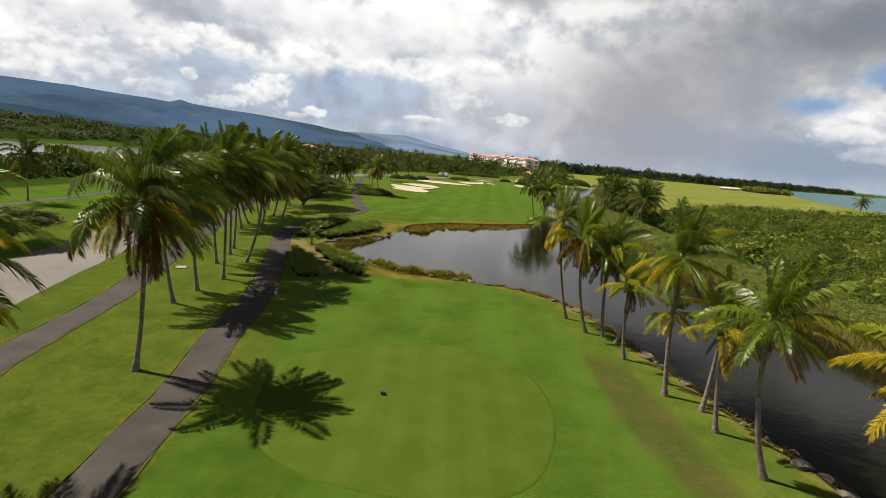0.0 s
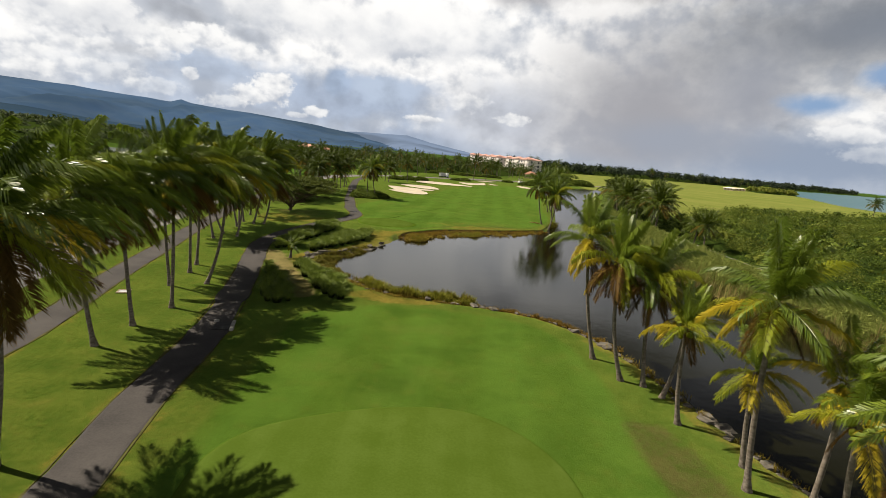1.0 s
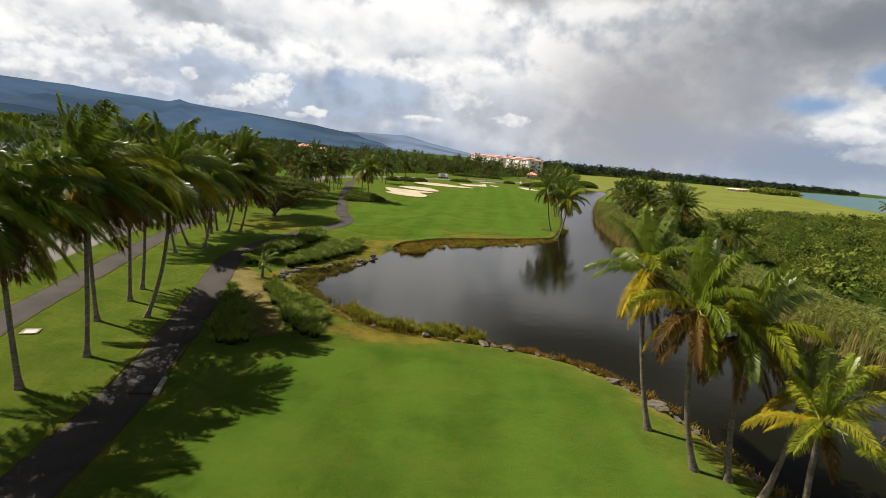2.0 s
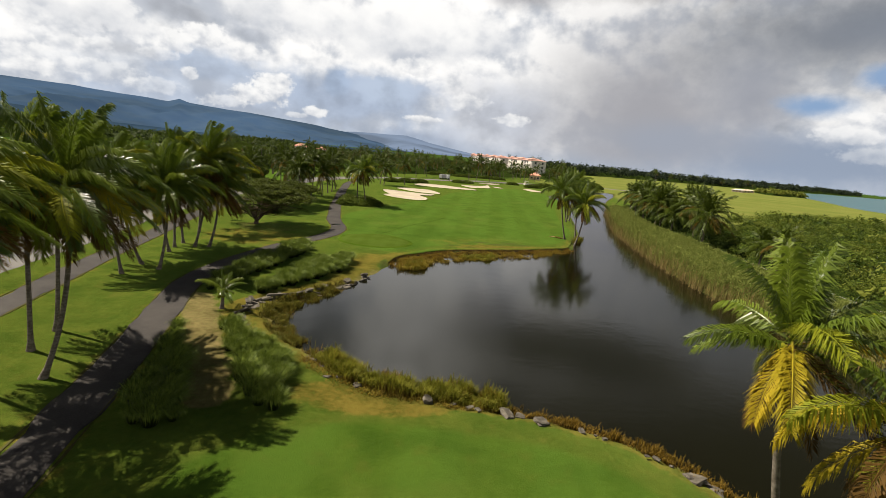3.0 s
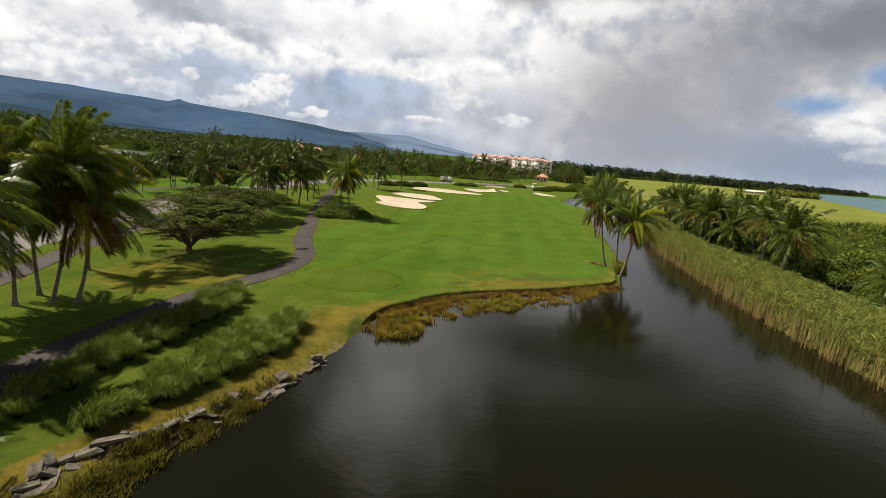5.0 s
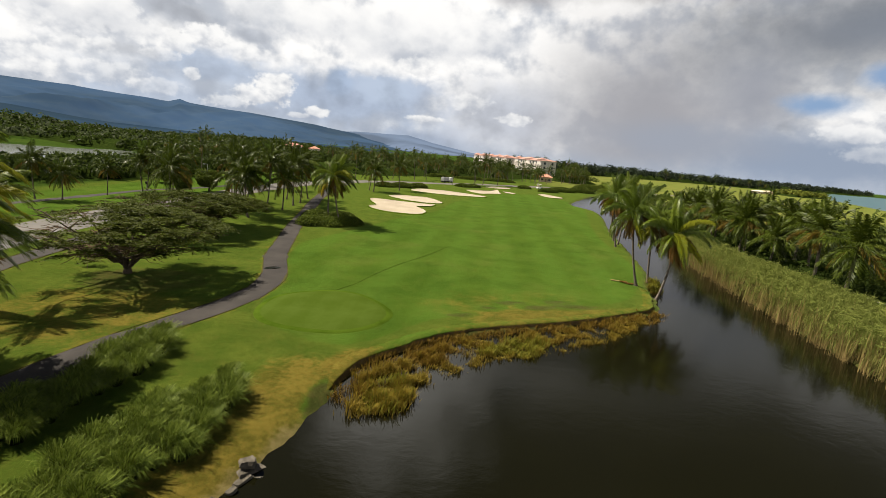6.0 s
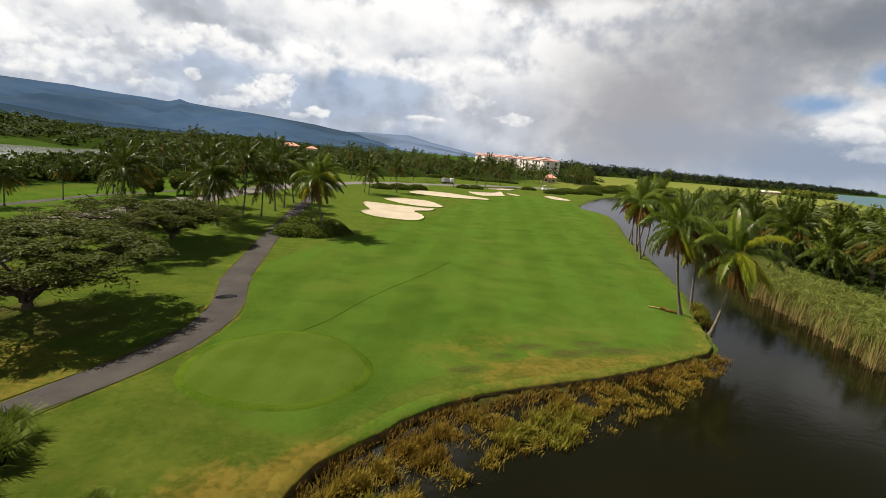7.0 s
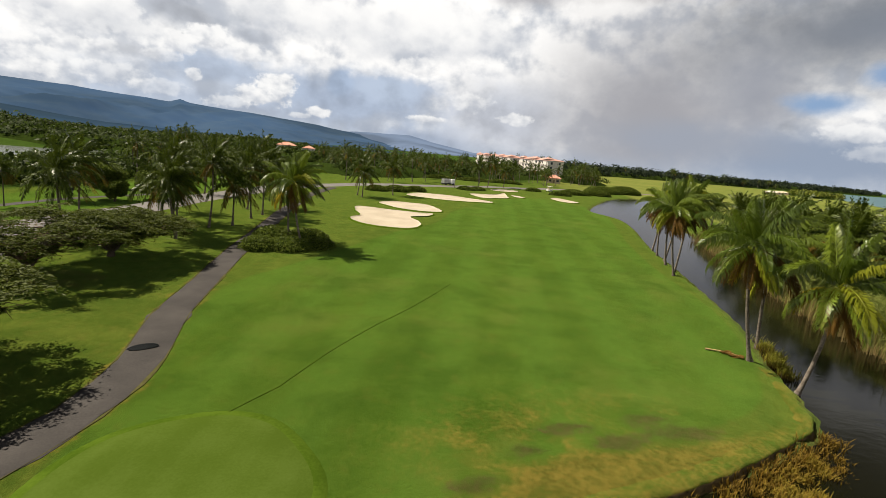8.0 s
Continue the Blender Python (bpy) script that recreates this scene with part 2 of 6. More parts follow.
    b = finish(n, out, col, 1.0, h, 0.8, 0.08, spec=0.0)
    b.inputs["Sheen Weight"].default_value, b.inputs["Sheen Roughness"].default_value = 0.17, 0.45
    b.inputs["Sheen Tint"].default_value = (0.45, 0.8, 0.16, 1)
    return m


def make_water(name, deep, rough, waves, size, ior=1.33):
    m, n, out = material(name)
    v = place(n)
    s = n.t.nodes.new("ShaderNodeVectorMath")
    s.operation = "MULTIPLY"
    n.put(s.inputs[0], v), n.put(s.inputs[1], (1.0, 1.35, 1.0))
    h = n.math("ADD", n.noise(s.outputs[0], size, 3, 0.6), n.math("MULTIPLY", n.noise(s.outputs[0], size * 0.22, 2), 1.4))
    murk = n.mix(n.noise(v, 0.15, 3), (*deep, 1), (*[c * 1.7 for c in deep], 1))
    b = finish(n, out, murk, rough, h, waves, 0.02, spec=0.35)
    b.inputs["IOR"].default_value = ior
    return m


TURF = make_turf()
def make_tee_turf():
    m, n, out = material("tee_turf")
    v = place(n)
    x = n.add("ShaderNodeSeparateXYZ", Vector=v).outputs[0]
    a, b = n.noise(v, 0.5, 5), n.noise(v, 9, 4, 0.65)
    stripe = n.ramp(n.math("SINE", n.math("MULTIPLY", x, 3.6)), -0.5, 0.5)
    f = n.math("ADD", n.math("ADD", n.math("MULTIPLY", a, 0.5), n.math("MULTIPLY", b, 0.35)), n.math("MULTIPLY", stripe, 0.05))
    finish(n, out, n.mix(n.ramp(f, 0.3, 0.75), (0.041, 0.066, 0.008, 1), (0.062, 0.092, 0.016, 1)), 1.0, b, 0.25, 0.02, spec=0.0)
    return m


GREEN_TOP = make_tee_turf()
COLLAR = surface("collar_turf", (0.032, 0.058, 0.005), (0.054, 0.088, 0.009), 0.6, 8, 0.9, 0.4, 0.03, spec=0.0)
ASPHALT = surface("asphalt", (0.0190, 0.0172, 0.0164), (0.0520, 0.0465, 0.0430), 0.45, 11, 0.85, 0.3, 0.01, contrast=0.8)
VERGE = surface("dry_verge", (0.030, 0.034, 0.010), (0.088, 0.080, 0.032), 0.8, 9, 1.0, 0.6, 0.04, spec=0.0, contrast=0.9)
ROADGREY = surface("worn_road", (0.1000, 0.0944, 0.0880), (0.1360, 0.1280, 0.1200), 0.25, 6, 0.8, 0.15, 0.01)
SAND = surface("bunker_sand", (0.290, 0.248, 0.188), (0.385, 0.337, 0.262), 0.25, 5, 0.95, 0.3, 0.03)
ROCK = surface("grey_stone", (0.022, 0.019, 0.014), (0.155, 0.138, 0.112), 1.2, 7, 0.85, 0.7, 0.05, contrast=0.8)
BARK = surface("tree_bark", (0.032, 0.024, 0.017), (0.10, 0.078, 0.058), 1.5, 12, 0.9, 0.8, 0.04)
WATER = make_water("pond_water", (0.0034, 0.0034, 0.0012), 0.10, 0.24, 1.9)
SEA = make_water("sea_water", (0.012, 0.055, 0.062), 0.3, 0.25, 0.5)
LAGOON = make_water("lagoon_water", (0.10, 0.11, 0.105), 0.12, 0.2, 0.5)

FROND_GREEN = leafy("frond_green", (0.017, 0.043, 0.004), (0.165, 0.215, 0.018), island=False, gloss=0.36, spec=0.36, shine=0.28)
FROND_LIME = leafy("frond_lime", (0.11, 0.145, 0.010), (0.24, 0.24, 0.016), island=False, gloss=0.5, spec=0.08, shine=0.3)
FROND_YELLOW = leafy("frond_yellow", (0.22, 0.20, 0.012), (0.38, 0.28, 0.018), island=False, gloss=0.5, spec=0.08, shine=0.35)
FROND_BROWN = leafy("frond_brown", (0.050, 0.030, 0.009), (0.145, 0.080, 0.018), island=False, shine=0.3)
CROWN_GREEN = leafy("crown_green", (0.005, 0.016, 0.0015), (0.088, 0.116, 0.011), shine=0.22, gloss=0.42, spec=0.15)
CROWN_OLD = leafy("crown_old", (0.075, 0.066, 0.011), (0.16, 0.10, 0.018))
# fill sheet under the reed blades, its tone darkened as shade within the bed
REED_CORE = surface("reed_inner_shade", (0.035, 0.036, 0.010), (0.075, 0.075, 0.022), 1.5, 9, 1.0, spec=0.0)
REED = leafy("reed_blades", (0.070, 0.098, 0.014), (0.215, 0.238, 0.062), c3=(0.25, 0.185, 0.078), shine=0.32, gloss=0.6, spec=0.04)
# near-black c3 paints the shade between clumps into the blade feet
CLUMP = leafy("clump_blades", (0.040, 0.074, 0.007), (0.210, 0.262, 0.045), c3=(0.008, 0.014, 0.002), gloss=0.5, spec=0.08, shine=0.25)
MARSH = leafy("marsh_blades", (0.13, 0.12, 0.014), (0.26, 0.18, 0.026), c3=(0.12, 0.08, 0.018))
MARSH_GREEN = leafy("marsh_green", (0.080, 0.110, 0.010), (0.215, 0.195, 0.024), c3=(0.125, 0.085, 0.018))
SHRUB = leafy("shrub_leaves", (0.017, 0.036, 0.004), (0.135, 0.170, 0.026), shine=0.28)
SHRUB_DARK = leafy("dark_shrub_leaves", (0.008, 0.020, 0.003), (0.062, 0.090, 0.014), shine=0.2)
SHRUB_PALE = leafy("pale_shrub_leaves", (0.045, 0.066, 0.008), (0.170, 0.185, 0.032), shine=0.3)
# fill under the leaves: shade inside bushes and woods put in as dark colour
SHRUB_CORE = surface("shrub_inner_shade", (0.010, 0.018, 0.003), (0.026, 0.040, 0.008), 1, 8, 1.0, spec=0.0)
FEATHERY = leafy("feathery_leaves", (0.018, 0.032, 0.003), (0.095, 0.112, 0.016), shine=0.25)
TWIG = surface("bare_twig", (0.07, 0.048, 0.030), (0.17, 0.12, 0.08), 2, 12, 0.9, spec=0.05)
BANK_GREEN = leafy("bank_green", (0.052, 0.064, 0.008), (0.165, 0.145, 0.024), c3=(0.060, 0.046, 0.010))
MARSH_RUST = leafy("marsh_rust", (0.115, 0.078, 0.011), (0.205, 0.128, 0.020), c3=(0.06, 0.036, 0.008))
MUD = surface("dark_bank_earth", (0.055, 0.043, 0.018), (0.14, 0.10, 0.045), 1.5, 9, 0.95, 0.6, 0.04, spec=0.05)
# distance haze is mixed into the next two leaf colours
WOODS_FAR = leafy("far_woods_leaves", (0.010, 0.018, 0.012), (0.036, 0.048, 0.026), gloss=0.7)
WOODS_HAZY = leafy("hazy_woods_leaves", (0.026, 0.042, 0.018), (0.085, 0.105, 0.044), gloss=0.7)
WOODS = leafy("woods_leaves", (0.010, 0.023, 0.004), (0.056, 0.077, 0.014), gloss=0.6)


def make_trunk_bark():
    m, n, out = material("palm_bark")
    v = place(n)
    xyz = n.add("ShaderNodeSeparateXYZ", Vector=v)
    ring = n.math("SINE", n.math("ADD", n.math("MULTIPLY", xyz.outputs[2], 38.0), n.math("MULTIPLY", n.noise(v, 3, 2), 6.0)))
    f = n.math("ADD", n.math("MULTIPLY", ring, 0.035), n.noise(v, 5, 5, 0.7))
    finish(n, out, n.mix(n.ramp(f, 0.3, 0.75), (0.075, 0.06, 0.046, 1), (0.20, 0.17, 0.14, 1)), 0.9, f, 0.4, 0.02, spec=0.2)
    return m


PALM_BARK = make_trunk_bark()


# ---- mesh helpers ----
def mesh_from(name, verts, faces, mats, index=None, smooth=False, rise=None):
    """A mesh from arrays of places and of equal-sided faces."""
    me = bpy.data.meshes.new(name)
    verts, faces = np.asarray(verts, dtype=np.float32), np.asarray(faces, dtype=np.int32)
    k = faces.shape[1]
    me.vertices.add(len(verts))
    me.vertices.foreach_set("co", verts.ravel())
    me.loops.add(faces.size)
    me.loops.foreach_set("vertex_index", faces.ravel())
    me.polygons.add(len(faces))
    me.polygons.foreach_set("loop_start", np.arange(0, faces.size, k, dtype=np.int32))
    if index is not None:
        me.polygons.foreach_set("material_index", np.asarray(index, dtype=np.int32))
    me.polygons.foreach_set("use_smooth", np.full(len(faces), smooth, dtype=bool))
    if rise is not None:
        me.attributes.new("rise", "FLOAT", "POINT").data.foreach_set("value", np.asarray(rise, dtype=np.float32))
    for m in mats if isinstance(mats, (list, tuple)) else [mats]:
        me.materials.append(m)
    me.update(calc_edges=True)
    return me


def part(name, data, parent, label="", m=None):
    ob = new(name, data)
    ob.parent = parent
    if m is not None:
        ob.matrix_basis = m
    if label:
        ob["label"] = label
    return ob


def from_bm(name, bm, mats, smooth=False):
    me = bpy.data.meshes.new(name)
    bm.to_mesh(me)
    bm.free()
    for m in mats if isinstance(mats, (list, tuple)) else [mats]:
        me.materials.append(m)
    if smooth:
        me.polygons.foreach_set("use_smooth", np.ones(len(me.polygons), dtype=bool))
    return me


def box_mesh(name, sx, sy, sz, mat, bevel=0.0, z0=0.0):
    bm = bmesh.new()
    bmesh.ops.create_cube(bm, size=1.0)
    bmesh.ops.scale(bm, vec=(sx, sy, sz), verts=bm.verts)
    bmesh.ops.translate(bm, vec=(0, 0, z0 + sz / 2), verts=bm.verts)
    if bevel:
        bmesh.ops.bevel(bm, geom=bm.edges[:], offset=bevel, segments=2, affect="EDGES")
    return from_bm(name, bm, mat)


def spline(points, closed=False, step=1.0):
    """Catmull-Rom through the points, about one place every step metres."""
    p = np.array(points, dtype=float)
    k = len(p)
    out = []
    for i in range(k if closed else k - 1):
        if closed:
            a, b, c, d = p[(i - 1) % k], p[i], p[(i + 1) % k], p[(i + 2) % k]
        else:
            a, b, c, d = p[max(i - 1, 0)], p[i], p[i + 1], p[min(i + 2, k - 1)]
        m = max(2, int(np.linalg.norm(c - b) / step))
        for s in np.arange(m) / m:
            out.append(0.5 * (2 * b + (c - a) * s + (2 * a - 5 * b + 4 * c - d) * s * s + (3 * b - a - 3 * c + d) * s ** 3))
    if not closed:
        out.append(p[-1])
    return np.array(out)


def inside(poly, pts):
    x, y = pts[:, 0], pts[:, 1]
    res = np.zeros(len(pts), dtype=bool)
    x0, y0 = poly[-1]
    for x1, y1 in poly:
        cross = (y0 > y) != (y1 > y)
        with np.errstate(divide="ignore", invalid="ignore"):
            res ^= cross & (x < (x1 - x0) * (y - y0) / (y1 - y0 + 1e-12) + x0)
        x0, y0 = x1, y1
    return res


def line_distance(line, pts, closed=False):
    best = np.full(len(pts), 1e9)
    ends = np.roll(line, -1, axis=0) if closed else line[1:]
    for a, b in zip(line, ends):
        d = b - a
        s = np.clip(((pts - a) @ d) / max(d @ d, 1e-9), 0, 1)
        best = np.minimum(best, np.hypot(*(pts - a - s[:, None] * d).T))
    return best


def signed(poly, pts):
    """Distance to a closed outline, negative inside."""
    d = line_distance(poly, pts, True)
    return np.where(inside(poly, pts), -d, d)


def soft(v, lo, hi):
    s = np.clip((v - lo) / (hi - lo), 0, 1)
    return s * s * (3 - 2 * s)


def scatter(poly, count, rng):
    """Places inside an outline."""
    lo, hi = poly.min(0), poly.max(0)
    got = np.zeros((0, 2))
    while len(got) < count:
        p = rng.uniform(lo, hi, (max(count, 64) * 2, 2))
        got = np.vstack([got, p[inside(poly, p)]])
    return got[:count]


# ---- plan of the ground ----
WATER_Z = -0.4
POND = spline([(19, -30), (18.5, 8), (17.7, 17), (16.5, 23), (15.5, 27.4), (14.7, 31), (13.5, 36), (12.3, 39.5), (10.4, 42.6), (8, 44.6), (4.5, 45.8), (0, 46.6),
    (-4.5, 48.0), (-7.5, 50.2), (-10.0, 52.4), (-12.4, 55.9), (-12.2, 58.6), (-10.4, 62.6), (-8.8, 66.4), (-7.4, 71), (-6.6, 75), (-5.8, 78.2), (-3.9, 80.6),
    (-1.3, 83.4), (2.8, 85.8), (8.3, 88.5), (13.7, 91.6), (17.4, 94.0), (18.8, 97.0), (20.4, 103), (23, 110), (24.8, 118), (27.4, 131), (31, 150), (36, 170),
    (38.5, 186), (35.6, 200), (40, 215), (46.6, 231), (56, 252), (68, 272)] , False, 2.0)
POND_FAR = spline([(68, 272), (82, 276), (76, 250), (62, 215), (53, 190), (46, 165), (39, 140), (35, 126), (32.6, 115), (31, 104), (29.4, 92), (28.8, 85), (28.4, 76), (28.8, 68),
    (29.6, 60), (31, 52), (32.5, 46), (34, 35), (35.5, 15), (36, -30)], False, 2.0)
POND = np.vstack([POND, POND_FAR[1:]])
COAST = spline([(300, -4600), (420, -600), (360, 60), (345, 250), (292, 345), (325, 430), (386, 539), (470, 700), (640, 930), (842, 1184), (1300, 1500), (2300, 2450), (3500, 4600)], False, 40.0)
SEA_SHAPE = np.vstack([COAST, [(4600, 4600), (4600, -4600)]])
LAGOON_SHAPE = spline([(-122, 110), (-114, 150), (-112, 190), (-122, 230), (-140, 270), (-168, 290), (-200, 276), (-206, 236), (-206, 190), (-190, 140), (-160, 105)], True, 6.0)


def sample_axis(lo, hi, step, ends):
    """Even steps in the middle, ever wider ones outside."""
    mid = list(np.arange(lo, hi + step / 2, step))
    a, d, left = lo, step, []
    while a > ends[0]:
        d *= 1.13
        a -= d
        left.append(a)
    b, d, right = hi, step, []
    while b < ends[1]:
        d *= 1.045 if b < 420 else 1.13
        b += d
        right.append(b)
    return np.array(left[::-1] + mid + right)


def ground_height(pts):
    pts = np.atleast_2d(np.asarray(pts, dtype=float))
    d = signed(POND, pts)
    rim = 0.9 - 0.5 * soft(pts[:, 1], 68, 76) * (1 - soft(pts[:, 1], 98, 104))
    z = np.where(d > 0, WATER_Z + 0.4 * soft(d / rim, -0.15, 1.0), WATER_Z - 0.9 * soft(-d, -0.2, 4.0))
    roll = 0.16 * np.sin(pts[:, 0] * 0.11 + 1.3) * np.sin(pts[:, 1] * 0.075) + 0.08 * np.sin(pts[:, 0] * 0.31) * np.sin(pts[:, 1] * 0.23 + 0.7)
    z = z + roll * soft(d, 2, 14) * soft(500 - pts[:, 1], 0, 150)
    s = signed(SEA_SHAPE, pts)
    z = np.where(s < 8, z - 1.2 * soft(8 - s, 0, 20), z)
    z = z + 10 * np.exp(-((pts[:, 0] + 330) / 100) ** 2 - ((pts[:, 1] - 340) / 90) ** 2) + 1.5 * np.exp(-((pts[:, 0] + 122) / 26) ** 2 - ((pts[:, 1] - 440) / 20) ** 2) + 6 * np.exp(-((pts[:, 0] + 190) / 70) ** 2 - ((pts[:, 1] - 520) / 90) ** 2)
    q = signed(LAGOON_SHAPE, pts)
    z = np.where(q < 4, z - 0.9 * soft(4 - q, 0, 8), z)
    return z


def gz(x, y):
    return float(ground_height([(x, y)])[0])


DIRT_WALK = np.array([(-18.4, 57.8), (-16.6, 55.0), (-15.0, 51.8), (-13.5, 49.2), (-12.0, 46.6), (-11.0, 44.6)])
WALL_BACK = [np.array([(-13.5, 52.6), (-14.9, 56.6), (-13.4, 60.0), (-10.6, 63.8), (-8.8, 67.6)]), np.array([(-12.6, 56.0), (-9.6, 52.2), (-7.6, 50.0)])]
WASTE = np.array([(9.6, 29.4), (11.4, 29.0), (12.2, 26.0), (12.4, 21.5), (12.4, 15.6), (10.8, 15.8), (9.4, 21.5), (9.6, 26.0)])
FAIRWAY = spline([(-13.5, 84), (-16.5, 97), (-18.5, 108), (-16, 116), (-12.5, 128), (-9, 140), (-4, 152), (-1, 170), (6, 192), (14, 212), (26, 222), (38, 206), (36, 188),
    (31, 165), (27, 148), (24, 130), (22.3, 113), (18.5, 101), (14.5, 95), (6, 90.5), (-2, 86), (-7, 80)], True, 2.0)
NEAR_LAWN = spline([(-9.0, 8), (-9.7, 18), (-9.4, 26), (-9.6, 33), (-9.5, 40), (-5, 43.5), (2, 43.6), (7, 42.2), (9.2, 38.5), (10, 32), (9.6, 27), (10.0, 20), (11, 8)], True, 2.0)


CART_PATH = [(-7.5, -40), (-9.2, -12), (-10.2, 4), (-10.9, 13.5), (-11.3, 17), (-11.7, 21.2), (-12.8, 27), (-13.6, 34), (-15.2, 41), (-17.0, 48), (-18.9, 54.5), (-20.6, 60.5), (-20.8, 65), (-20.0, 72), (-18.6, 79),
    (-16.6, 84.4), (-15.8, 89.5), (-16.6, 94.8), (-18.8, 101), (-20.6, 109), (-22.6, 118), (-24.6, 130), (-27, 142), (-30, 160), (-33, 180), (-33, 200)]
LANE = [(-11, -40), (-17.5, -4), (-20, 14), (-21.8, 23), (-23.2, 33), (-25.6, 43), (-28.2, 54), (-31.5, 68), (-34.6, 82), (-37.4, 95), (-39, 110), (-38, 128)]


def build_ground():
    xs, ys = sample_axis(-42, 62, 0.7, (-4600, 4600)), sample_axis(4, 150, 0.7, (-4600, 4600))
    gx, gy = np.meshgrid(xs, ys)
    pts = np.column_stack([gx.ravel(), gy.ravel()])
    z = ground_height(pts)
    w, h = len(xs), len(ys)
    i = (np.arange(h - 1)[:, None] * w + np.arange(w - 1)).ravel()
    me = mesh_from("ground", np.column_stack([pts, z]), np.column_stack([i, i + 1, i + w + 1, i + w]), TURF, smooth=True)
    x, y = pts[:, 0], pts[:, 1]
    pond = signed(POND, pts)
    fair = np.maximum(1 - soft(signed(FAIRWAY, pts), -0.6, 0.6), 0.9 * (1 - soft(signed(NEAR_LAWN, pts), -1.2, 1.2)))
    fair = np.maximum(fair, soft(-x, 48, 52) * (1 - soft(-x, 64, 70)))
    shore = (0.5 - 0.2 * soft(x, -5, 1)) * (1 - soft(pond, 0.2, 1.2)) * soft(y, 40, 47) * (1 - soft(y, 100, 112))
    shore = np.maximum(shore, (1 - soft(pond, 0.4, 1.6 + 1.2 * soft(x, 8, 11))) * 0.8 * (1 - soft(y, 66, 74)))
    shore = np.maximum(shore, (1 - soft(pond, 0.6, 2.6)) * 0.85 * soft(y, 64, 68) * (1 - soft(y, 78, 82)))
    shore = np.maximum(shore, 0.72 * (1 - soft(np.hypot((x + 8.6) / 3.4, (y - 70) / 9.5), 0.6, 1.2)))
    shore = np.maximum(shore, 0.72 * (1 - soft(np.hypot((x - 8) / 11, (y - 0.28 * (x - 9) - 89.9) / 3.0), 0.35, 1.25)))
    shore = np.maximum(shore, 0.55 * (1 - soft(np.hypot((x + 24) / 9, (y - 82) / 9), 0.4, 1.1)))
    shore = np.maximum(shore, 0.72 * (1 - soft(np.hypot((x + 3.6) / 5.2, (y - 45.8) / 2.0), 0.6, 1.1)))
    shore = np.maximum(shore, 0.57 * (1 - soft(pond, 0.4, 3.0)) * soft(x, -5, 3) * (1 - soft(x, 15, 19)) * soft(y, 78, 82))
    shore = np.maximum(shore, 0.44 * (1 - soft(np.hypot((x - 4) / 13, (y - 0.25 * (x - 4) - 91.5) / 6.5), 0.3, 1.1)))
    for bed in WALL_BACK:
        shore = np.maximum(shore, 0.8 * (1 - soft(line_distance(bed, pts), 0.6, 1.9)))
    waste = 1 - soft(signed(WASTE, pts), -0.2, 1.0)
    soil = np.maximum(1 - soft(line_distance(DIRT_WALK, pts), 0.8, 1.5), 0)
    soil = np.maximum(soil, 0.6 * (1 - soft(np.abs(pond - 0.1), 0.1, 0.5)) * soft(y, 40, 60) * (1 - soft(y, 98, 104)))
    soil = np.maximum(soil, 1 - soft(pond, -0.4, 0.25))
    for line, half in ((CART_PATH, 1.08), (LANE, 1.0)):
        shore = np.maximum(shore, 0.52 * (1 - soft(np.abs(line_distance(spline(line, False, 4.0), pts) - half), 0.1, 0.75)))
    wet = (1 - soft(pond, 0.3, 0.6)) * soft(y, 71, 74)
    shore, soil = shore * (1 - wet), soil * (1 - wet)
    meadow = soft(x - 0.09 * y, 40, 60) * soft(y, 100, 200)
    meadow = np.maximum(meadow, soft(y, 285, 320) * soft(x - 0.12 * y, -10, 30))
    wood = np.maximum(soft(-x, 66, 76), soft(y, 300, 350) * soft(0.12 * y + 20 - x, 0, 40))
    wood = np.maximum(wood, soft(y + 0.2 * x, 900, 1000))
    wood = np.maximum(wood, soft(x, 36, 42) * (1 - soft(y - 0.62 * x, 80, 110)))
    bare = np.maximum(wet, 0.6 * waste)
    # bare earth by the lawn trees, also painting their cast shadows darker
    for bx, by, brx, bry in ((-24.6, 89.2, 6.4, 4.6), (-30.4, 106.0, 5.0, 3.4)):
        bare = np.maximum(bare, 0.62 * (1 - soft(np.hypot((x - bx) / brx, (y - by) / bry), 0.5, 1.15)))
    for bx, by, brx, bry in ((6.6, 91.2, 1.5, 0.7), (9.9, 92.4, 2.2, 0.8), (2.4, 89.9, 1.2, 0.5), (8.4, 93.4, 1.4, 0.6), (4.4, 91.9, 1.6, 0.5), (0.2, 87.6, 1.2, 0.5)):
        spot = 1 - soft(np.hypot((x - bx) / brx, (y - by - 0.2 * (x - bx)) / bry), 0.5, 1.6)
        bare, shore = np.maximum(bare, 0.66 * spot), shore * (1 - 0.5 * spot)
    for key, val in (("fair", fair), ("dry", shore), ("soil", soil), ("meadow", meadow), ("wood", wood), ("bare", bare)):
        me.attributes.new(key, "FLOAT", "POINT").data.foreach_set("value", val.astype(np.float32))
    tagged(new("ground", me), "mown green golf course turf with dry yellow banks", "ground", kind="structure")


build_ground()


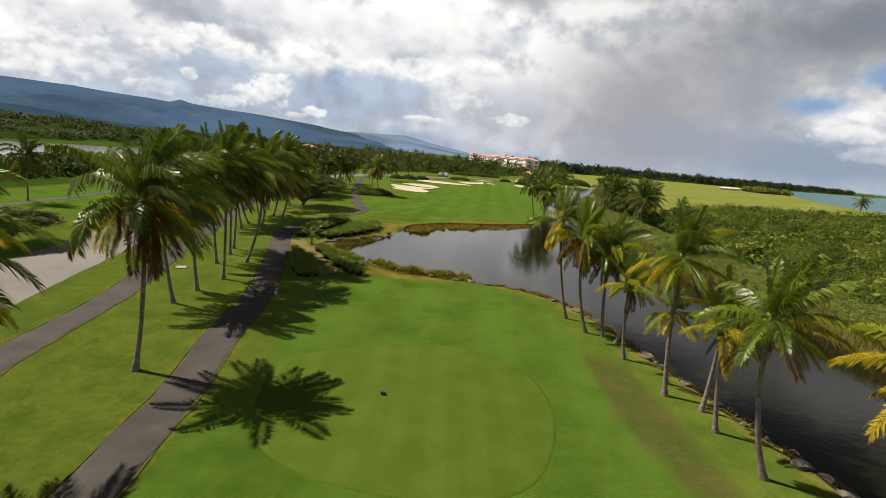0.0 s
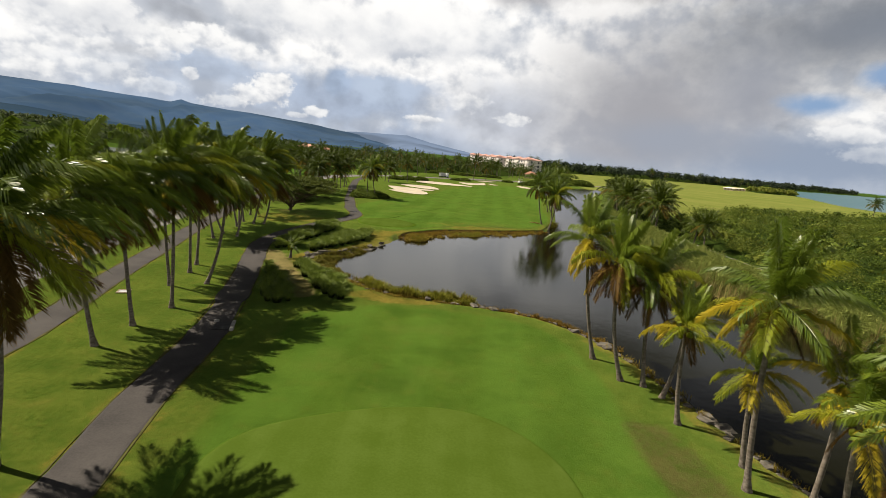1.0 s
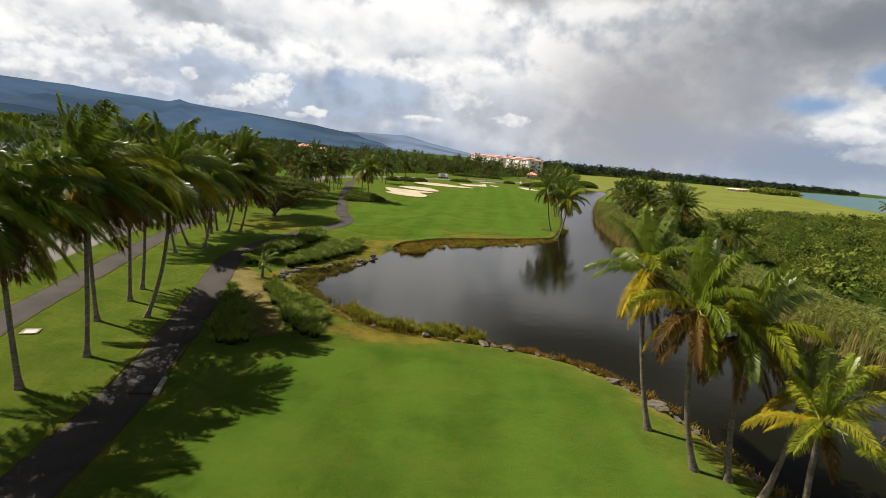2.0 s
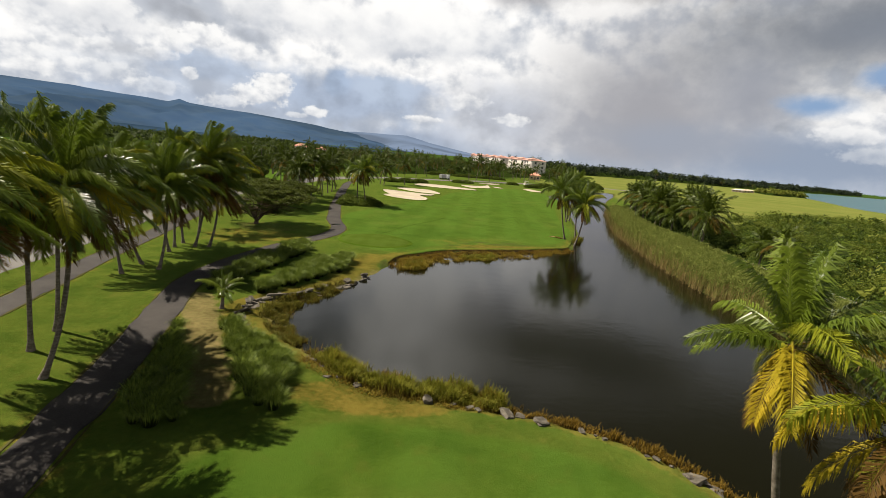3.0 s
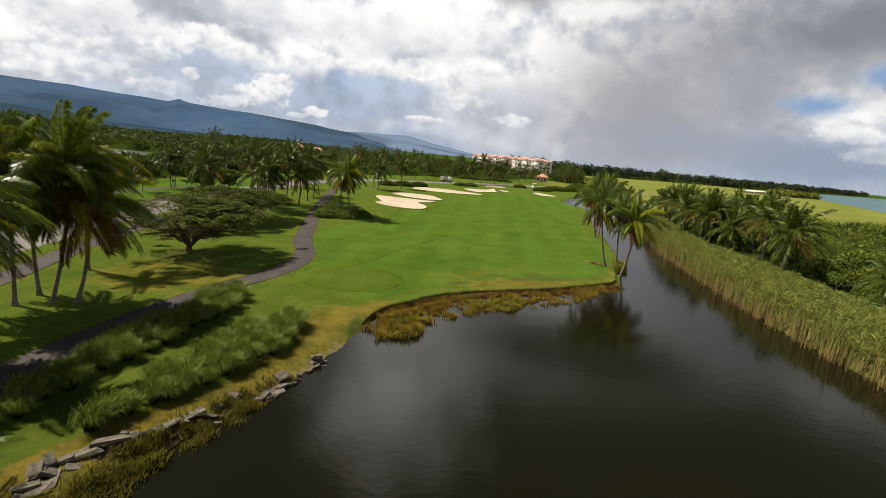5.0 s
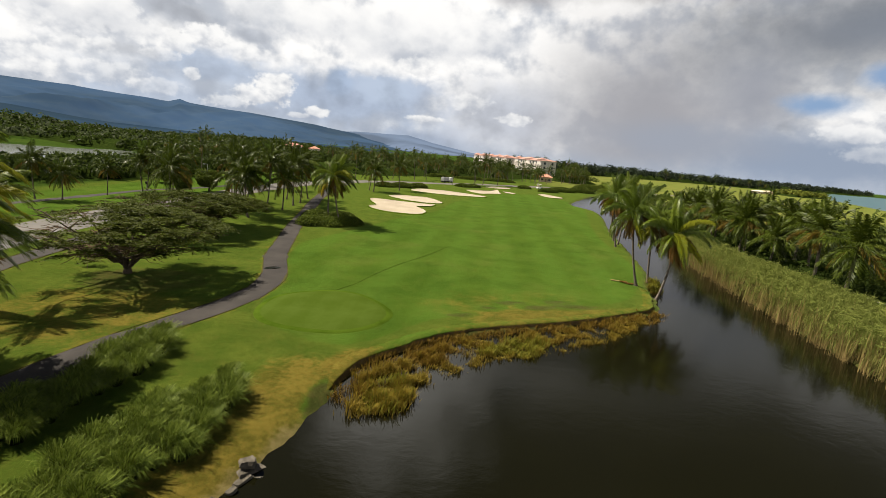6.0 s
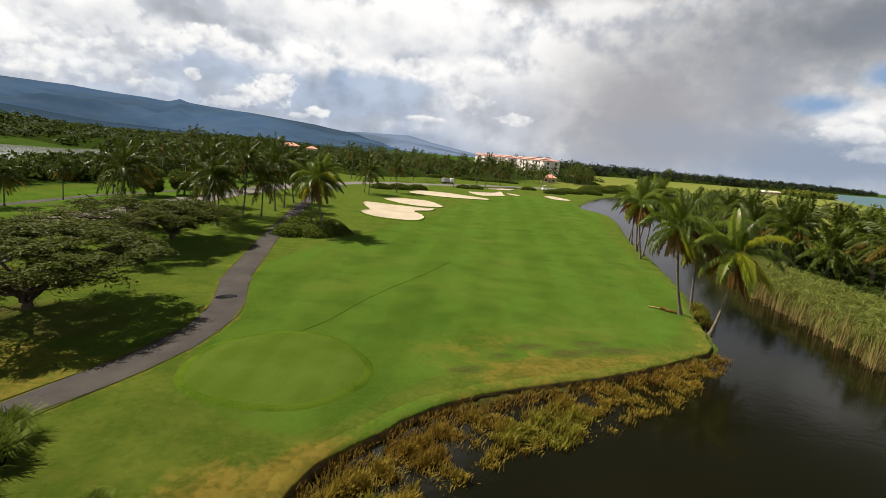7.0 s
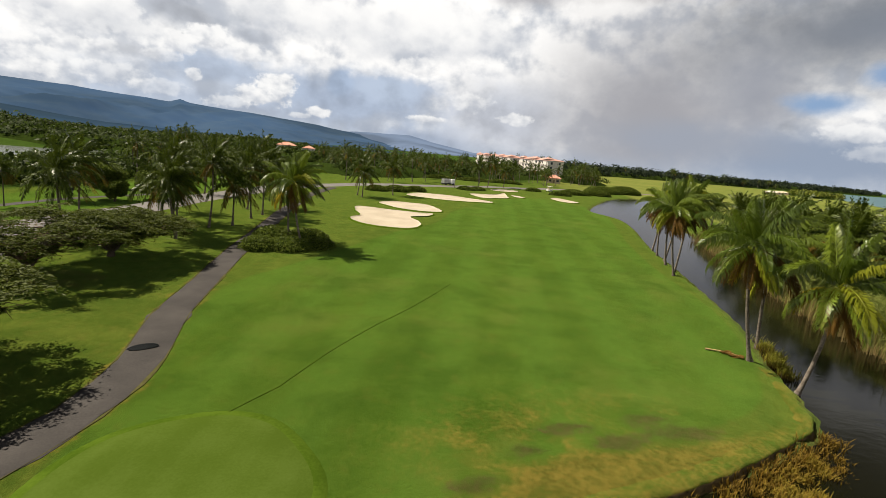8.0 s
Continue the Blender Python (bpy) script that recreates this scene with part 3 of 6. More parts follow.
def flat_sheet(name, poly, z, mat, label, category, skirt=0.3):
    """A level sheet inside an outline, with a rim that goes down into the ground."""
    bm = bmesh.new()
    top = [bm.verts.new((x, y, z)) for x, y in poly]
    low = [bm.verts.new((x, y, z - skirt)) for x, y in poly]
    bm.faces.new(top)
    for a in range(len(top)):
        b = (a + 1) % len(top)
        bm.faces.new((top[a], low[a], low[b], top[b]))
    bmesh.ops.triangulate(bm, faces=[f for f in bm.faces if len(f.verts) > 4])
    bmesh.ops.recalc_face_normals(bm, faces=bm.faces[:])
    return tagged(new(name, from_bm(name, bm, mat)), label, category, kind="structure")


def water_sheet(name, lo, hi, step, field, z, mat, label):
    xs, ys = np.arange(lo[0], hi[0] + step, step), np.arange(lo[1], hi[1] + step, step)
    gx, gy = np.meshgrid(xs, ys)
    pts = np.column_stack([gx.ravel(), gy.ravel()])
    near = signed(field, pts) < step * 1.5
    w, h = len(xs), len(ys)
    i = (np.arange(h - 1)[:, None] * w + np.arange(w - 1)).ravel()
    quads = np.column_stack([i, i + 1, i + w + 1, i + w])
    quads = quads[near[quads].any(1)]
    used, back = np.unique(quads, return_inverse=True)
    v = np.column_stack([pts, np.full(len(pts), z)])[used]
    return tagged(new(name, mesh_from(name, v, back.reshape(quads.shape), mat)), label, "water", kind="structure")


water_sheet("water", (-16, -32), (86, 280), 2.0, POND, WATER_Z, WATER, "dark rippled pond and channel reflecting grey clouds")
flat_sheet("water_sea", SEA_SHAPE[::1], -0.75, SEA, "turquoise sea along the far coast", "sea", 0.05)
flat_sheet("water_lagoon", LAGOON_SHAPE, -0.5, LAGOON, "pale lagoon among the woods", "lagoon", 0.05)


def ribbon(name, points, width, mat, label, category, lift=0.026, wobble=0.07):
    """A made way along a line: crowned top and rims that go down into the turf."""
    c = spline(points, False, 1.2)
    t = np.gradient(c, axis=0)
    t /= np.linalg.norm(t, axis=1)[:, None]
    nrm = np.column_stack([-t[:, 1], t[:, 0]])
    rng = np.random.default_rng(len(c))
    half = width / 2 + rng.normal(0, wobble, len(c))
    cols = []
    for s, dz in ((-1, -0.3), (-1, -0.012), (-0.9, 0.004), (-0.4, 0.012), (0.4, 0.012), (0.9, 0.004), (1, -0.012), (1, -0.3)):
        p = c + nrm * (half * s)[:, None]
        cols.append(np.column_stack([p, ground_height(p) + lift + dz]))
    v = np.stack(cols, 1).reshape(-1, 3)
    k = len(cols)
    i = (np.arange(len(c) - 1)[:, None] * k + np.arange(k - 1)).ravel()
    return tagged(new(name, mesh_from(name, v, np.column_stack([i, i + k, i + k + 1, i + 1]), mat, smooth=False)), label, category, kind="structure")


ribbon("road_cart_path", CART_PATH, 2.15, ASPHALT, "dark asphalt cart path with worn edges", "path")
ribbon("road_service", LANE, 2.05, ASPHALT, "dark asphalt service lane beside the palm row", "path")
for line, half in ((CART_PATH, 1.1), (LANE, 1.06)):
    c = spline(line, False, 3.0)
    d = np.gradient(c, axis=0)
    d /= np.linalg.norm(d, axis=1)[:, None]
    for side in (-1, 1):
        ribbon("ground_verge", c + np.column_stack([-d[:, 1], d[:, 0]]) * half * side, 0.06, VERGE, "ragged strip of dry dirt and straw along the path", "verge", 0.02, 0.05)
ribbon("road_wide", [(-24.5, -40), (-28, 4), (-30, 24), (-32.5, 38), (-36, 55), (-40, 75), (-44, 97), (-45.8, 120), (-46, 140), (-45.5, 160), (-42.5, 185), (-35, 208), (-20, 228), (0, 249), (24, 272), (60, 300), (130, 330)], 6.6,
    ROADGREY, "wide pale grey worn asphalt road", "road")
ribbon("road_far_path", [(-59, 40), (-59.3, 70), (-59.2, 90), (-59.4, 115), (-59.2, 132), (-58, 145), (-52, 165)], 1.7, ASPHALT, "narrow grey path across the far lawn", "path")


ribbon("ground_seam", [(-12.6, 84.0), (-11.3, 87.0), (-10.4, 90.2), (-8.9, 93.2), (-8.0, 96.2), (-6.1, 101.2), (-3.7, 106.7), (-1.0, 114.0)], 0.03, COLLAR, "narrow sunken drainage seam in the fairway turf", "turf seam", 0.012, 0.02)


def ellipse(cx, cy, rx, ry, turn=0.0, wob=0.03, count=72, power=2.0):
    a = np.arange(count) / count * 2 * np.pi
    r = 1 + wob * np.sin(3 * a + cx) + wob * 0.6 * np.sin(5 * a + 1)
    u = np.sign(np.cos(a)) * np.abs(np.cos(a)) ** (2 / power) * rx * r
    v = np.sign(np.sin(a)) * np.abs(np.sin(a)) ** (2 / power) * ry * r
    c, s = math.cos(turn), math.sin(turn)
    return np.column_stack([cx + c * u - s * v, cy + s * u + c * v])


def turf_edge(points, seed):
    """The undercut rim of the lawn at the pond: dark earth below, a ragged lip of turf above."""
    c = spline(points, False, 0.3)
    rng = np.random.default_rng(seed)
    t = np.gradient(c, axis=0)
    t /= np.linalg.norm(t, axis=1)[:, None]
    nrm = np.column_stack([-t[:, 1], t[:, 0]])
    wave = 0.08 * np.sin(np.arange(len(c)) * 0.13) + 0.03 * np.sin(np.arange(len(c)) * 0.83) + rng.normal(0, 0.025, len(c))
    cols = []
    for off, z in ((-0.8, -0.6), (-0.2, -0.45), (-0.04, -0.24), (0.0, -0.08), (0.1, 0.0), (0.45, 0.018), (0.85, 0.006), (1.1, -0.12)):
        p = c + nrm * (off + (wave if off < 1 else 0 * wave))[:, None]
        cols.append(np.column_stack([p, z - 0.5 * (1 - soft(np.arange(len(p)), 0, 22)) + rng.normal(0, 0.012, len(p))]))
    v = np.stack(cols, 1).reshape(-1, 3)
    k = len(cols)
    i = (np.arange(len(c) - 1)[:, None] * k + np.arange(k - 1)).ravel()
    idx = np.tile(np.array([0, 0, 0, 1, 1, 1, 1]), len(c) - 1)
    me = mesh_from("ground_bank", v, np.column_stack([i, i + k, i + k + 1, i + 1]), [MUD, TURF], idx, smooth=True)
    me.attributes.new("dry", "FLOAT", "POINT").data.foreach_set("value", (0.34 + 0.2 * soft(v[:, 0], -3, 3) + 0.5 * (1 - soft(v[:, 0], -6.4, -4.2))).astype(np.float32))
    me.attributes.new("fair", "FLOAT", "POINT").data.foreach_set("value", np.ones(len(v), dtype=np.float32))
    tagged(new("ground_bank", me), "undercut turf edge with dark earth above the water", "bank", kind="structure")


turf_edge([(-7.4, 71.0), (-6.9, 73.4), (-6.4, 75.6), (-5.7, 78.3), (-3.9, 80.7), (-1.3, 83.5), (2.8, 85.9), (8.3, 88.6), (13.7, 91.7), (17.2, 94.1), (18.4, 97.0), (19.6, 101)], 12)


def tee_box(cx, cy, rx, ry, turn, label, power=2.0, rise=0.14, bank=1.11, drape=0.0):
    """A level mown tee on a low bank."""
    rings = []
    base = gz(cx, cy)
    for grow, z in ((bank + 0.05, -0.3), (bank, -0.03), (1 + (bank - 1) * 0.4, rise * 0.6), (1.0, rise), (0.995, rise + 0.004), (0.6, rise + 0.02)):
        p = ellipse(cx, cy, rx * grow, ry * grow, turn, power=power)
        rings.append(np.column_stack([p, ground_height(p) * drape + base * (1 - drape) + z]))
    k = len(rings[0])
    v = np.vstack(rings + [[(cx, cy, base + rise + 0.03)]])
    faces, idx = [], []
    for r in range(len(rings) - 1):
        for a in range(k):
            b = (a + 1) % k
            faces.append((r * k + a, r * k + b, (r + 1) * k + b, (r + 1) * k + a))
            idx.append(0 if r < 2 else 1)
    c = len(v) - 1
    for a in range(k):
        faces.append(((len(rings) - 1) * k + a, (len(rings) - 1) * k + (a + 1) % k, c, c))
        idx.append(1)
    bm = bmesh.new()
    bv = [bm.verts.new(p) for p in v]
    for f, m in zip(faces, idx):
        bm.faces.new(dict.fromkeys(bv[q] for q in f)).material_index = m
    return tagged(new("ground_tee", from_bm("ground_tee", bm, [COLLAR, GREEN_TOP], True)), label, "tee box", kind="structure")


tee_box(-0.9, 21.6, 7.0, 6.8, 0.1, "round close-mown pale green tee box", 2.3, 0.035, 1.03, 1.0)
tee_box(-9.7, 86.0, 3.85, 3.75, 0.0, "small round raised pale green tee box", 2.0, 0.11, 1.3, 0.85)


def bunker(points, label="pale sand bunker cut into the fairway edge"):
    """A sand hollow: raised turf lip outside, sand dished inside."""
    p = spline(points, True, 0.8)
    c = p.mean(0)
    d = p - c
    rng = np.random.default_rng(int(abs(c[0] * 31 + c[1])))
    p = p + rng.normal(0, 0.05, p.shape)
    rings, k = [], len(p)
    for s, z in ((1.05, 0.0), (1.02, 0.16), (1.0, 0.17), (0.985, 0.06), (0.9, 0.03), (0.7, 0.04), (0.35, 0.07)):
        q = c + d * s if s != 1.0 else p
        rings.append(np.column_stack([q, ground_height(q) + z]))
    v = np.vstack(rings)
    faces, idx = [], []
    for r in range(len(rings) - 1):
        for a in range(k):
            b = (a + 1) % k
            faces.append((r * k + a, r * k + b, (r + 1) * k + b, (r + 1) * k + a))
            idx.append(0 if r < 2 else 1)
    bm = bmesh.new()
    bv = [bm.verts.new(q) for q in v]
    for f, m in zip(faces, idx):
        bm.faces.new([bv[q] for q in f]).material_index = m
    last = bm.faces.new(bv[-k:])
    last.material_index = 1
    bmesh.ops.triangulate(bm, faces=[last])
    bmesh.ops.recalc_face_normals(bm, faces=bm.faces[:])
    return tagged(new("sand_bunker", from_bm("sand_bunker", bm, [COLLAR, SAND], True)), label, "bunker", "bunkers by the fairway", "structure")


bunker([(-17.4, 148), (-16.6, 152.5), (-18.6, 158), (-19.2, 163.6), (-13, 162.6), (-8, 162.5), (-4.9, 163), (-5.6, 158.8), (-8.4, 155.6), (-6.6, 151), (-6.1, 147.4), (-7.5, 143.8), (-11.4, 142.4), (-14.8, 143.4)], "large lobed pale sand bunker")
bunker([(-16.8, 173.5), (-14.6, 179), (-10.7, 177.9), (-6.5, 176), (-3.2, 168.4), (-6, 165.8), (-10.8, 166), (-13.6, 168)])
bunker([(-13.1, 196), (-11.4, 205), (-6, 205.5), (-1.3, 205), (4, 201), (8.6, 197), (7.7, 193), (0.3, 190.6), (-7.3, 192.6)], "long curved pale sand bunker")
bunker([(3.8, 219), (8, 223), (12.1, 226), (15.6, 233), (15.6, 222), (15.3, 215.5), (11, 211), (7.3, 209)])
bunker([(12.0, 246), (16.5, 254), (22.7, 250), (17.3, 242)])
bunker([(29.8, 226), (33.2, 231), (37.8, 222), (32.5, 218.5)])
bunker([(17.4, 227.5), (19.6, 226), (21.0, 220.5), (18.4, 221.5)])


# ---- palms ----
WIND = np.array((0.86, 0.34, 0.10))


def frond_arrays(elev, length, pairs, seed, width=0.036, droop=1.3, limp=1.0, az=0.0, wind=0.55):
    """One feather leaf that leaves the crown at elev and az degrees: the spine bends by its weight and the wind, leaflets hang from it."""
    rng = np.random.default_rng(seed)
    steps = 10 if pairs > 20 else 6
    a = radians(az) + rng.uniform(-0.1, 0.1)
    e = radians(elev)
    cur = np.array((math.cos(e) * math.cos(a), math.cos(e) * math.sin(a), math.sin(e)))
    pull = float(np.interp(elev, (-60, -30, -6, 16, 36, 56, 76), (0.7, 1.1, 1.5, 1.8, 1.8, 1.5, 0.8))) * limp * rng.uniform(0.85, 1.15)
    blow = wind * float(np.interp(elev, (-60, 0, 40, 76), (0.35, 0.85, 0.8, 0.5)))
    s = np.linspace(0, 1, steps)
    d = [cur]
    for q in s[1:]:
        cur = cur + (np.array((0, 0, -pull)) * q ** 0.6 * 1.4 + WIND * blow * q * 1.6) / (steps - 1)
        cur = cur / np.linalg.norm(cur)
        d.append(cur)
    d = np.array(d)
    p = np.vstack([[0, 0, 0], np.cumsum(0.5 * (d[:-1] + d[1:]) * length / (steps - 1), axis=0)])
    flat = np.array((-math.sin(a), math.cos(a), 0.0))
    side = flat - d * (d @ flat)[:, None]
    side /= np.linalg.norm(side, axis=1)[:, None]
    up = np.cross(d, side)
    r = (0.045 * (1 - 0.85 * s))[:, None]
    spine = np.stack([p + side * r, p - side * r, p + up * r], 1).reshape(-1, 3)
    faces = []
    for i in range(steps - 1):
        for b in range(3):
            c = (b + 1) % 3
            faces.append((3 * i + b, 3 * i + c, 3 * i + 3 + c, 3 * i + 3 + b))
    q = np.repeat(np.linspace(0.12, 0.995, pairs), 2)
    sgn = np.tile((-1.0, 1.0), pairs)
    keep = rng.random(len(q)) > 0.05
    q, sgn = q[keep], sgn[keep]
    pick = lambda m: np.column_stack([np.interp(q, s, m[:, k]) for k in range(3)])
    at, fwd, sd, upw = pick(p), pick(d), pick(side), pick(up)
    n = len(q)
    size = (length * 0.275 * (0.35 + 0.65 * np.sin(math.pi * (0.12 + 0.80 * q))) * rng.uniform(0.82, 1.15, n))[:, None]
    out = sd * (sgn * 0.8)[:, None] + fwd * (0.55 + 0.6 * q)[:, None] + upw * 0.2 + rng.normal(0, 0.13, (n, 3))
    out /= np.linalg.norm(out, axis=1)[:, None]
    tip = out + np.array((0, 0, -1.0)) * (droop * rng.uniform(0.7, 1.3, n))[:, None] + WIND * (blow * 1.25)
    tip /= np.linalg.norm(tip, axis=1)[:, None]
    mid = at + out * size * 0.45
    end = mid + tip * size * 0.58
    w = fwd * (width * rng.uniform(0.8, 1.2, n))[:, None]
    v = np.stack([at, mid + w, end, mid - w], 1).reshape(-1, 3)
    f = np.arange(n)[:, None] * 4 + np.array([[0, 1, 2, 3]]) + len(spine)
    return np.vstack([spine, v]), np.vstack([np.array(faces), f])


LEVELS = (76, 56, 36, 16, -6, -30, -60)
FROND_MATS = (FROND_GREEN, FROND_GREEN, FROND_GREEN, FROND_GREEN, FROND_GREEN, FROND_LIME, FROND_BROWN)
FRONDS = {}


def frond(kind, li, sector, mat):
    """A frond of a level and of one of twelve bearings, built when first asked for."""
    key = kind, li, sector, mat.name
    if key not in FRONDS:
        pairs, width, droop, limp = (104, 0.036, 1.5, 1.0) if kind == "limp" else (110, 0.034, 1.0, 0.68)
        v, f = frond_arrays(LEVELS[li], (3.5, 3.9, 4.0, 3.9, 3.6, 3.4, 3.1)[li], pairs, 100 * li + sector, width, droop, limp, 30 * sector, 0.75 if kind == "limp" else 0.5)
        FRONDS[key] = mesh_from("frond", v, f, mat)
    return FRONDS[key]


def tube(points, radii, sides=9, seed=0, bumps=0.05):
    rng = np.random.default_rng(seed)
    points = np.array(points, dtype=float)
    t = np.gradient(points, axis=0)
    verts, faces = [], []
    for i, (p, r) in enumerate(zip(points, radii)):
        z = t[i] / np.linalg.norm(t[i])
        x = np.cross(z, (0.3, 0.9, 0.1))
        x /= np.linalg.norm(x)
        y = np.cross(z, x)
        for a in range(sides):
            b = 2 * math.pi * a / sides
            verts.append(p + (x * math.cos(b) + y * math.sin(b)) * r * (1 + rng.normal(0, bumps)))
    for i in range(len(points) - 1):
        for a in range(sides):
            b = (a + 1) % sides
            faces.append((i * sides + a, i * sides + b, (i + 1) * sides + b, (i + 1) * sides + a))
    return np.array(verts), np.array(faces)


def palm_trunk(h, dx, dy, seed, thick=1.0):
    s = np.linspace(0, 1, 15)
    bow = 1 - (1 - s) ** (2.4 if seed % 3 else 1.7)
    pts = np.column_stack([dx * bow, dy * bow, -0.15 + (h + 0.15) * s])
    r = thick * (0.118 + 0.12 * np.exp(-s * h / 0.35) - 0.025 * s)
    v, f = tube(pts, r, 10, seed, 0.025)
    return mesh_from("trunk", v, f, PALM_BARK, smooth=True)


def nut_mesh(seed):
    rng = np.random.default_rng(seed)
    bm = bmesh.new()
    for k in range(7):
        a = rng.uniform(0, 6.28)
        m = pose(0.26 * math.cos(a), 0.26 * math.sin(a), rng.uniform(-0.45, -0.12)) @ Matrix.Diagonal((1, 1, 1.25, 1))
        bmesh.ops.create_icosphere(bm, subdivisions=1, radius=0.125, matrix=m)
    return from_bm("coconut_bunch", bm, FROND_LIME, True)


NUTS = [nut_mesh(i) for i in range(2)]
PALM_COUNT = [0]


def coconut_palm(x, y, h, dx=0.0, dy=0.0, fronds=26, yellow=0.0, size=1.0, low=-64, sway=0.32, kind="limp", label="tall coconut palm with green and browning fronds on the lawn", group="coconut palms"):
    """A palm whose every frond is a part."""
    PALM_COUNT[0] += 1
    seed = PALM_COUNT[0]
    rng = random.Random(seed)
    base = new("coconut_palm")
    base.location = (x, y, gz(x, y))
    tagged(base, label, "palm tree", group)
    part("trunk", palm_trunk(h, dx, dy, seed, 1.0 if h > 6 else 0.9), base, "ringed grey trunk")
    turn = rng.uniform(0, 6.28)
    for i in range(fronds):
        f = (i + 0.5) / fronds
        e = 84 - (84 - low) * f ** 1.1 + rng.uniform(-9, 9)
        li = min(range(len(LEVELS)), key=lambda k: abs(LEVELS[k] - e))
        a = turn + i * 2.39996
        a -= sway * math.sin(a)
        sector = int(round(math.degrees(a) / 30)) % 12
        mat = FROND_MATS[li]
        if li in (1, 2) and rng.random() < yellow * 0.8:
            mat = FROND_LIME
        if li in (3, 4) and rng.random() < yellow:
            mat = FROND_YELLOW if rng.random() < 0.62 else FROND_LIME
        if li == 4 and kind == "limp" and rng.random() < 0.4:
            mat = FROND_BROWN
        if li == 5 and rng.random() < 0.65:
            mat = FROND_YELLOW if rng.random() < yellow + 0.1 else FROND_BROWN
        k = size * rng.uniform(0.84, 1.1)
        m = pose(dx, dy, h + rng.uniform(-0.15, 0.1), rng.uniform(-9, 9), rng.uniform(-9, 9), rng.uniform(-14, 14)) @ Matrix.Scale(k, 4)
        part("frond", frond(kind, li, sector, mat), base, "", m)
    part("coconut_bunch", NUTS[seed % 2], base, "cluster of green coconuts", pose(dx, dy, h))
    return base


# the row between the cart path and the service lane
for args in ((-14.9, 22.3, 8.6, 0.5), (-18.5, 32.1, 8.4, -0.9), (-18.5, 35.3, 7.9, -0.6), (-20.9, 43.4, 8.6, -0.5), (-18.2, 38.9, 9.0, 0.1), (-21.4, 47.2, 8.9, 0.0), (-22.2, 49.8, 8.2, 0.2),
             (-18.8, 44.8, 9.0, 1.5), (-26.3, 61.4, 7.5, -1.0), (-26.6, 64.5, 6.8, -1.7), (-24.6, 63.5, 6.9, 0.7), (-27.1, 69.4, 7.3, -1.1), (-27.8, 71.5, 7.9, -0.1), (-28.1, 73.7, 7.0, -0.5),
             (-26.3, 72.5, 8.8, 1.4), (-25.1, 73.0, 6.3, 0.9), (-15.6, 12.4, 8.0, -0.4)):
    coconut_palm(*args, dy=0.3, yellow=0.2, size=1.08, group="palm row by the cart path", fronds=40, sway=0.6)
coconut_palm(-30.1, 80.7, 6.6, 0.2, 0.2, 24, 0.3, 0.86, kind="stiff", group="palm row by the cart path")
# the bank of the channel
for args in ((11.1, 33.9, 6.9, -1.1), (12.2, 33.4, 6.2, -0.4)):
    coconut_palm(*args, dy=0.2, yellow=0.5, size=0.8, fronds=32, low=-66, label="coconut palm with drooping fronds on the channel bank", group="palms on the channel bank")
for args in ((10.3, 36.8, 7.7, -1.3), (13.0, 24.8, 7.8, -0.4), (14.2, 18.0, 6.8, -1.1), (16.6, 13.8, 6.6, -0.6)):
    coconut_palm(*args, dy=0.2, yellow=0.45, size=0.8, fronds=28, low=-58, kind="stiff", label="coconut palm with yellowing lower fronds on the channel bank", group="palms on the channel bank")
for args in ((12.4, 29.5, 5.0, -0.5), (14.3, 23.4, 5.5, 0.2), (14.0, 21.4, 5.2, -0.6), (12.7, 32.2, 4.6, 0.6), (13.8, 26.4, 4.4, -0.4)):
    coconut_palm(*args, yellow=0.75, size=0.6, fronds=16, low=-60, kind="stiff", label="young coconut palm with yellow fronds on the channel bank", group="palms on the channel bank")
for args in ((18.9, 102.3, 7.6, -1.4), (21.5, 105.7, 7.0, -0.4), (19.5, 98.7, 6.6, 0.9), (24.9, 127, 7.5, -1.2), (26.0, 129.4, 7.8, 0.4), (26.6, 133.2, 7.2, -0.6), (27.6, 136.0, 7.6, 0.8), (28.4, 140.2, 7.4, -0.4), (29.6, 145.0, 7.0, 0.5)):
    coconut_palm(*args, yellow=0.12, size=1.0, fronds=34, low=-70, kind="limp", label="coconut palm leaning over the water with drooping fronds", group="palms at the channel mouth")
coconut_palm(-15.7, 56.0, 1.3, 0.1, 0, 9, 0.0, 0.46, low=-5, kind="stiff", label="young low palm beside the stone wall", group="young palms")
for args in ((-20.1, 127, 6.7, -0.1), (-17.4, 124, 7.1, -1.1)):
    coconut_palm(*args, yellow=0.05, fronds=32, label="coconut palm rising from a shrub bed", group="palms in the shrub bed")


def crown_mesh(seed, count, pairs, h, lean=0.0, old=0.25, width=0.09, spread=1.0, limp=1.0):
    """A whole crown of fronds in one mesh, at height h."""
    rng = np.random.default_rng(seed)
    vs, fs, idx, at = [], [], [], 0
    for i in range(count):
        f = (i + 0.5) / count
        e = 80 - 135 * f ** 1.1 + rng.uniform(-9, 9)
        a = i * 2.39996 + seed
        a -= 0.3 * math.sin(a)
        v, q = frond_arrays(e, 4.1 * spread * rng.uniform(0.8, 1.1) * (0.85 if e > 60 or e < -35 else 1), pairs, seed * 100 + i, width, 1.3 if limp > 0.9 else 0.9, limp, math.degrees(a), 0.5)
        vs.append(v + np.array((lean, 0, h)))
        fs.append(q + at)
        at += len(v)
        idx.append(np.full(len(q), 1 if (e < 0 and rng.random() < old * 2.2) else 0))
    return mesh_from("crown", np.vstack(vs), np.vstack(fs), [CROWN_GREEN, CROWN_OLD], np.concatenate(idx))


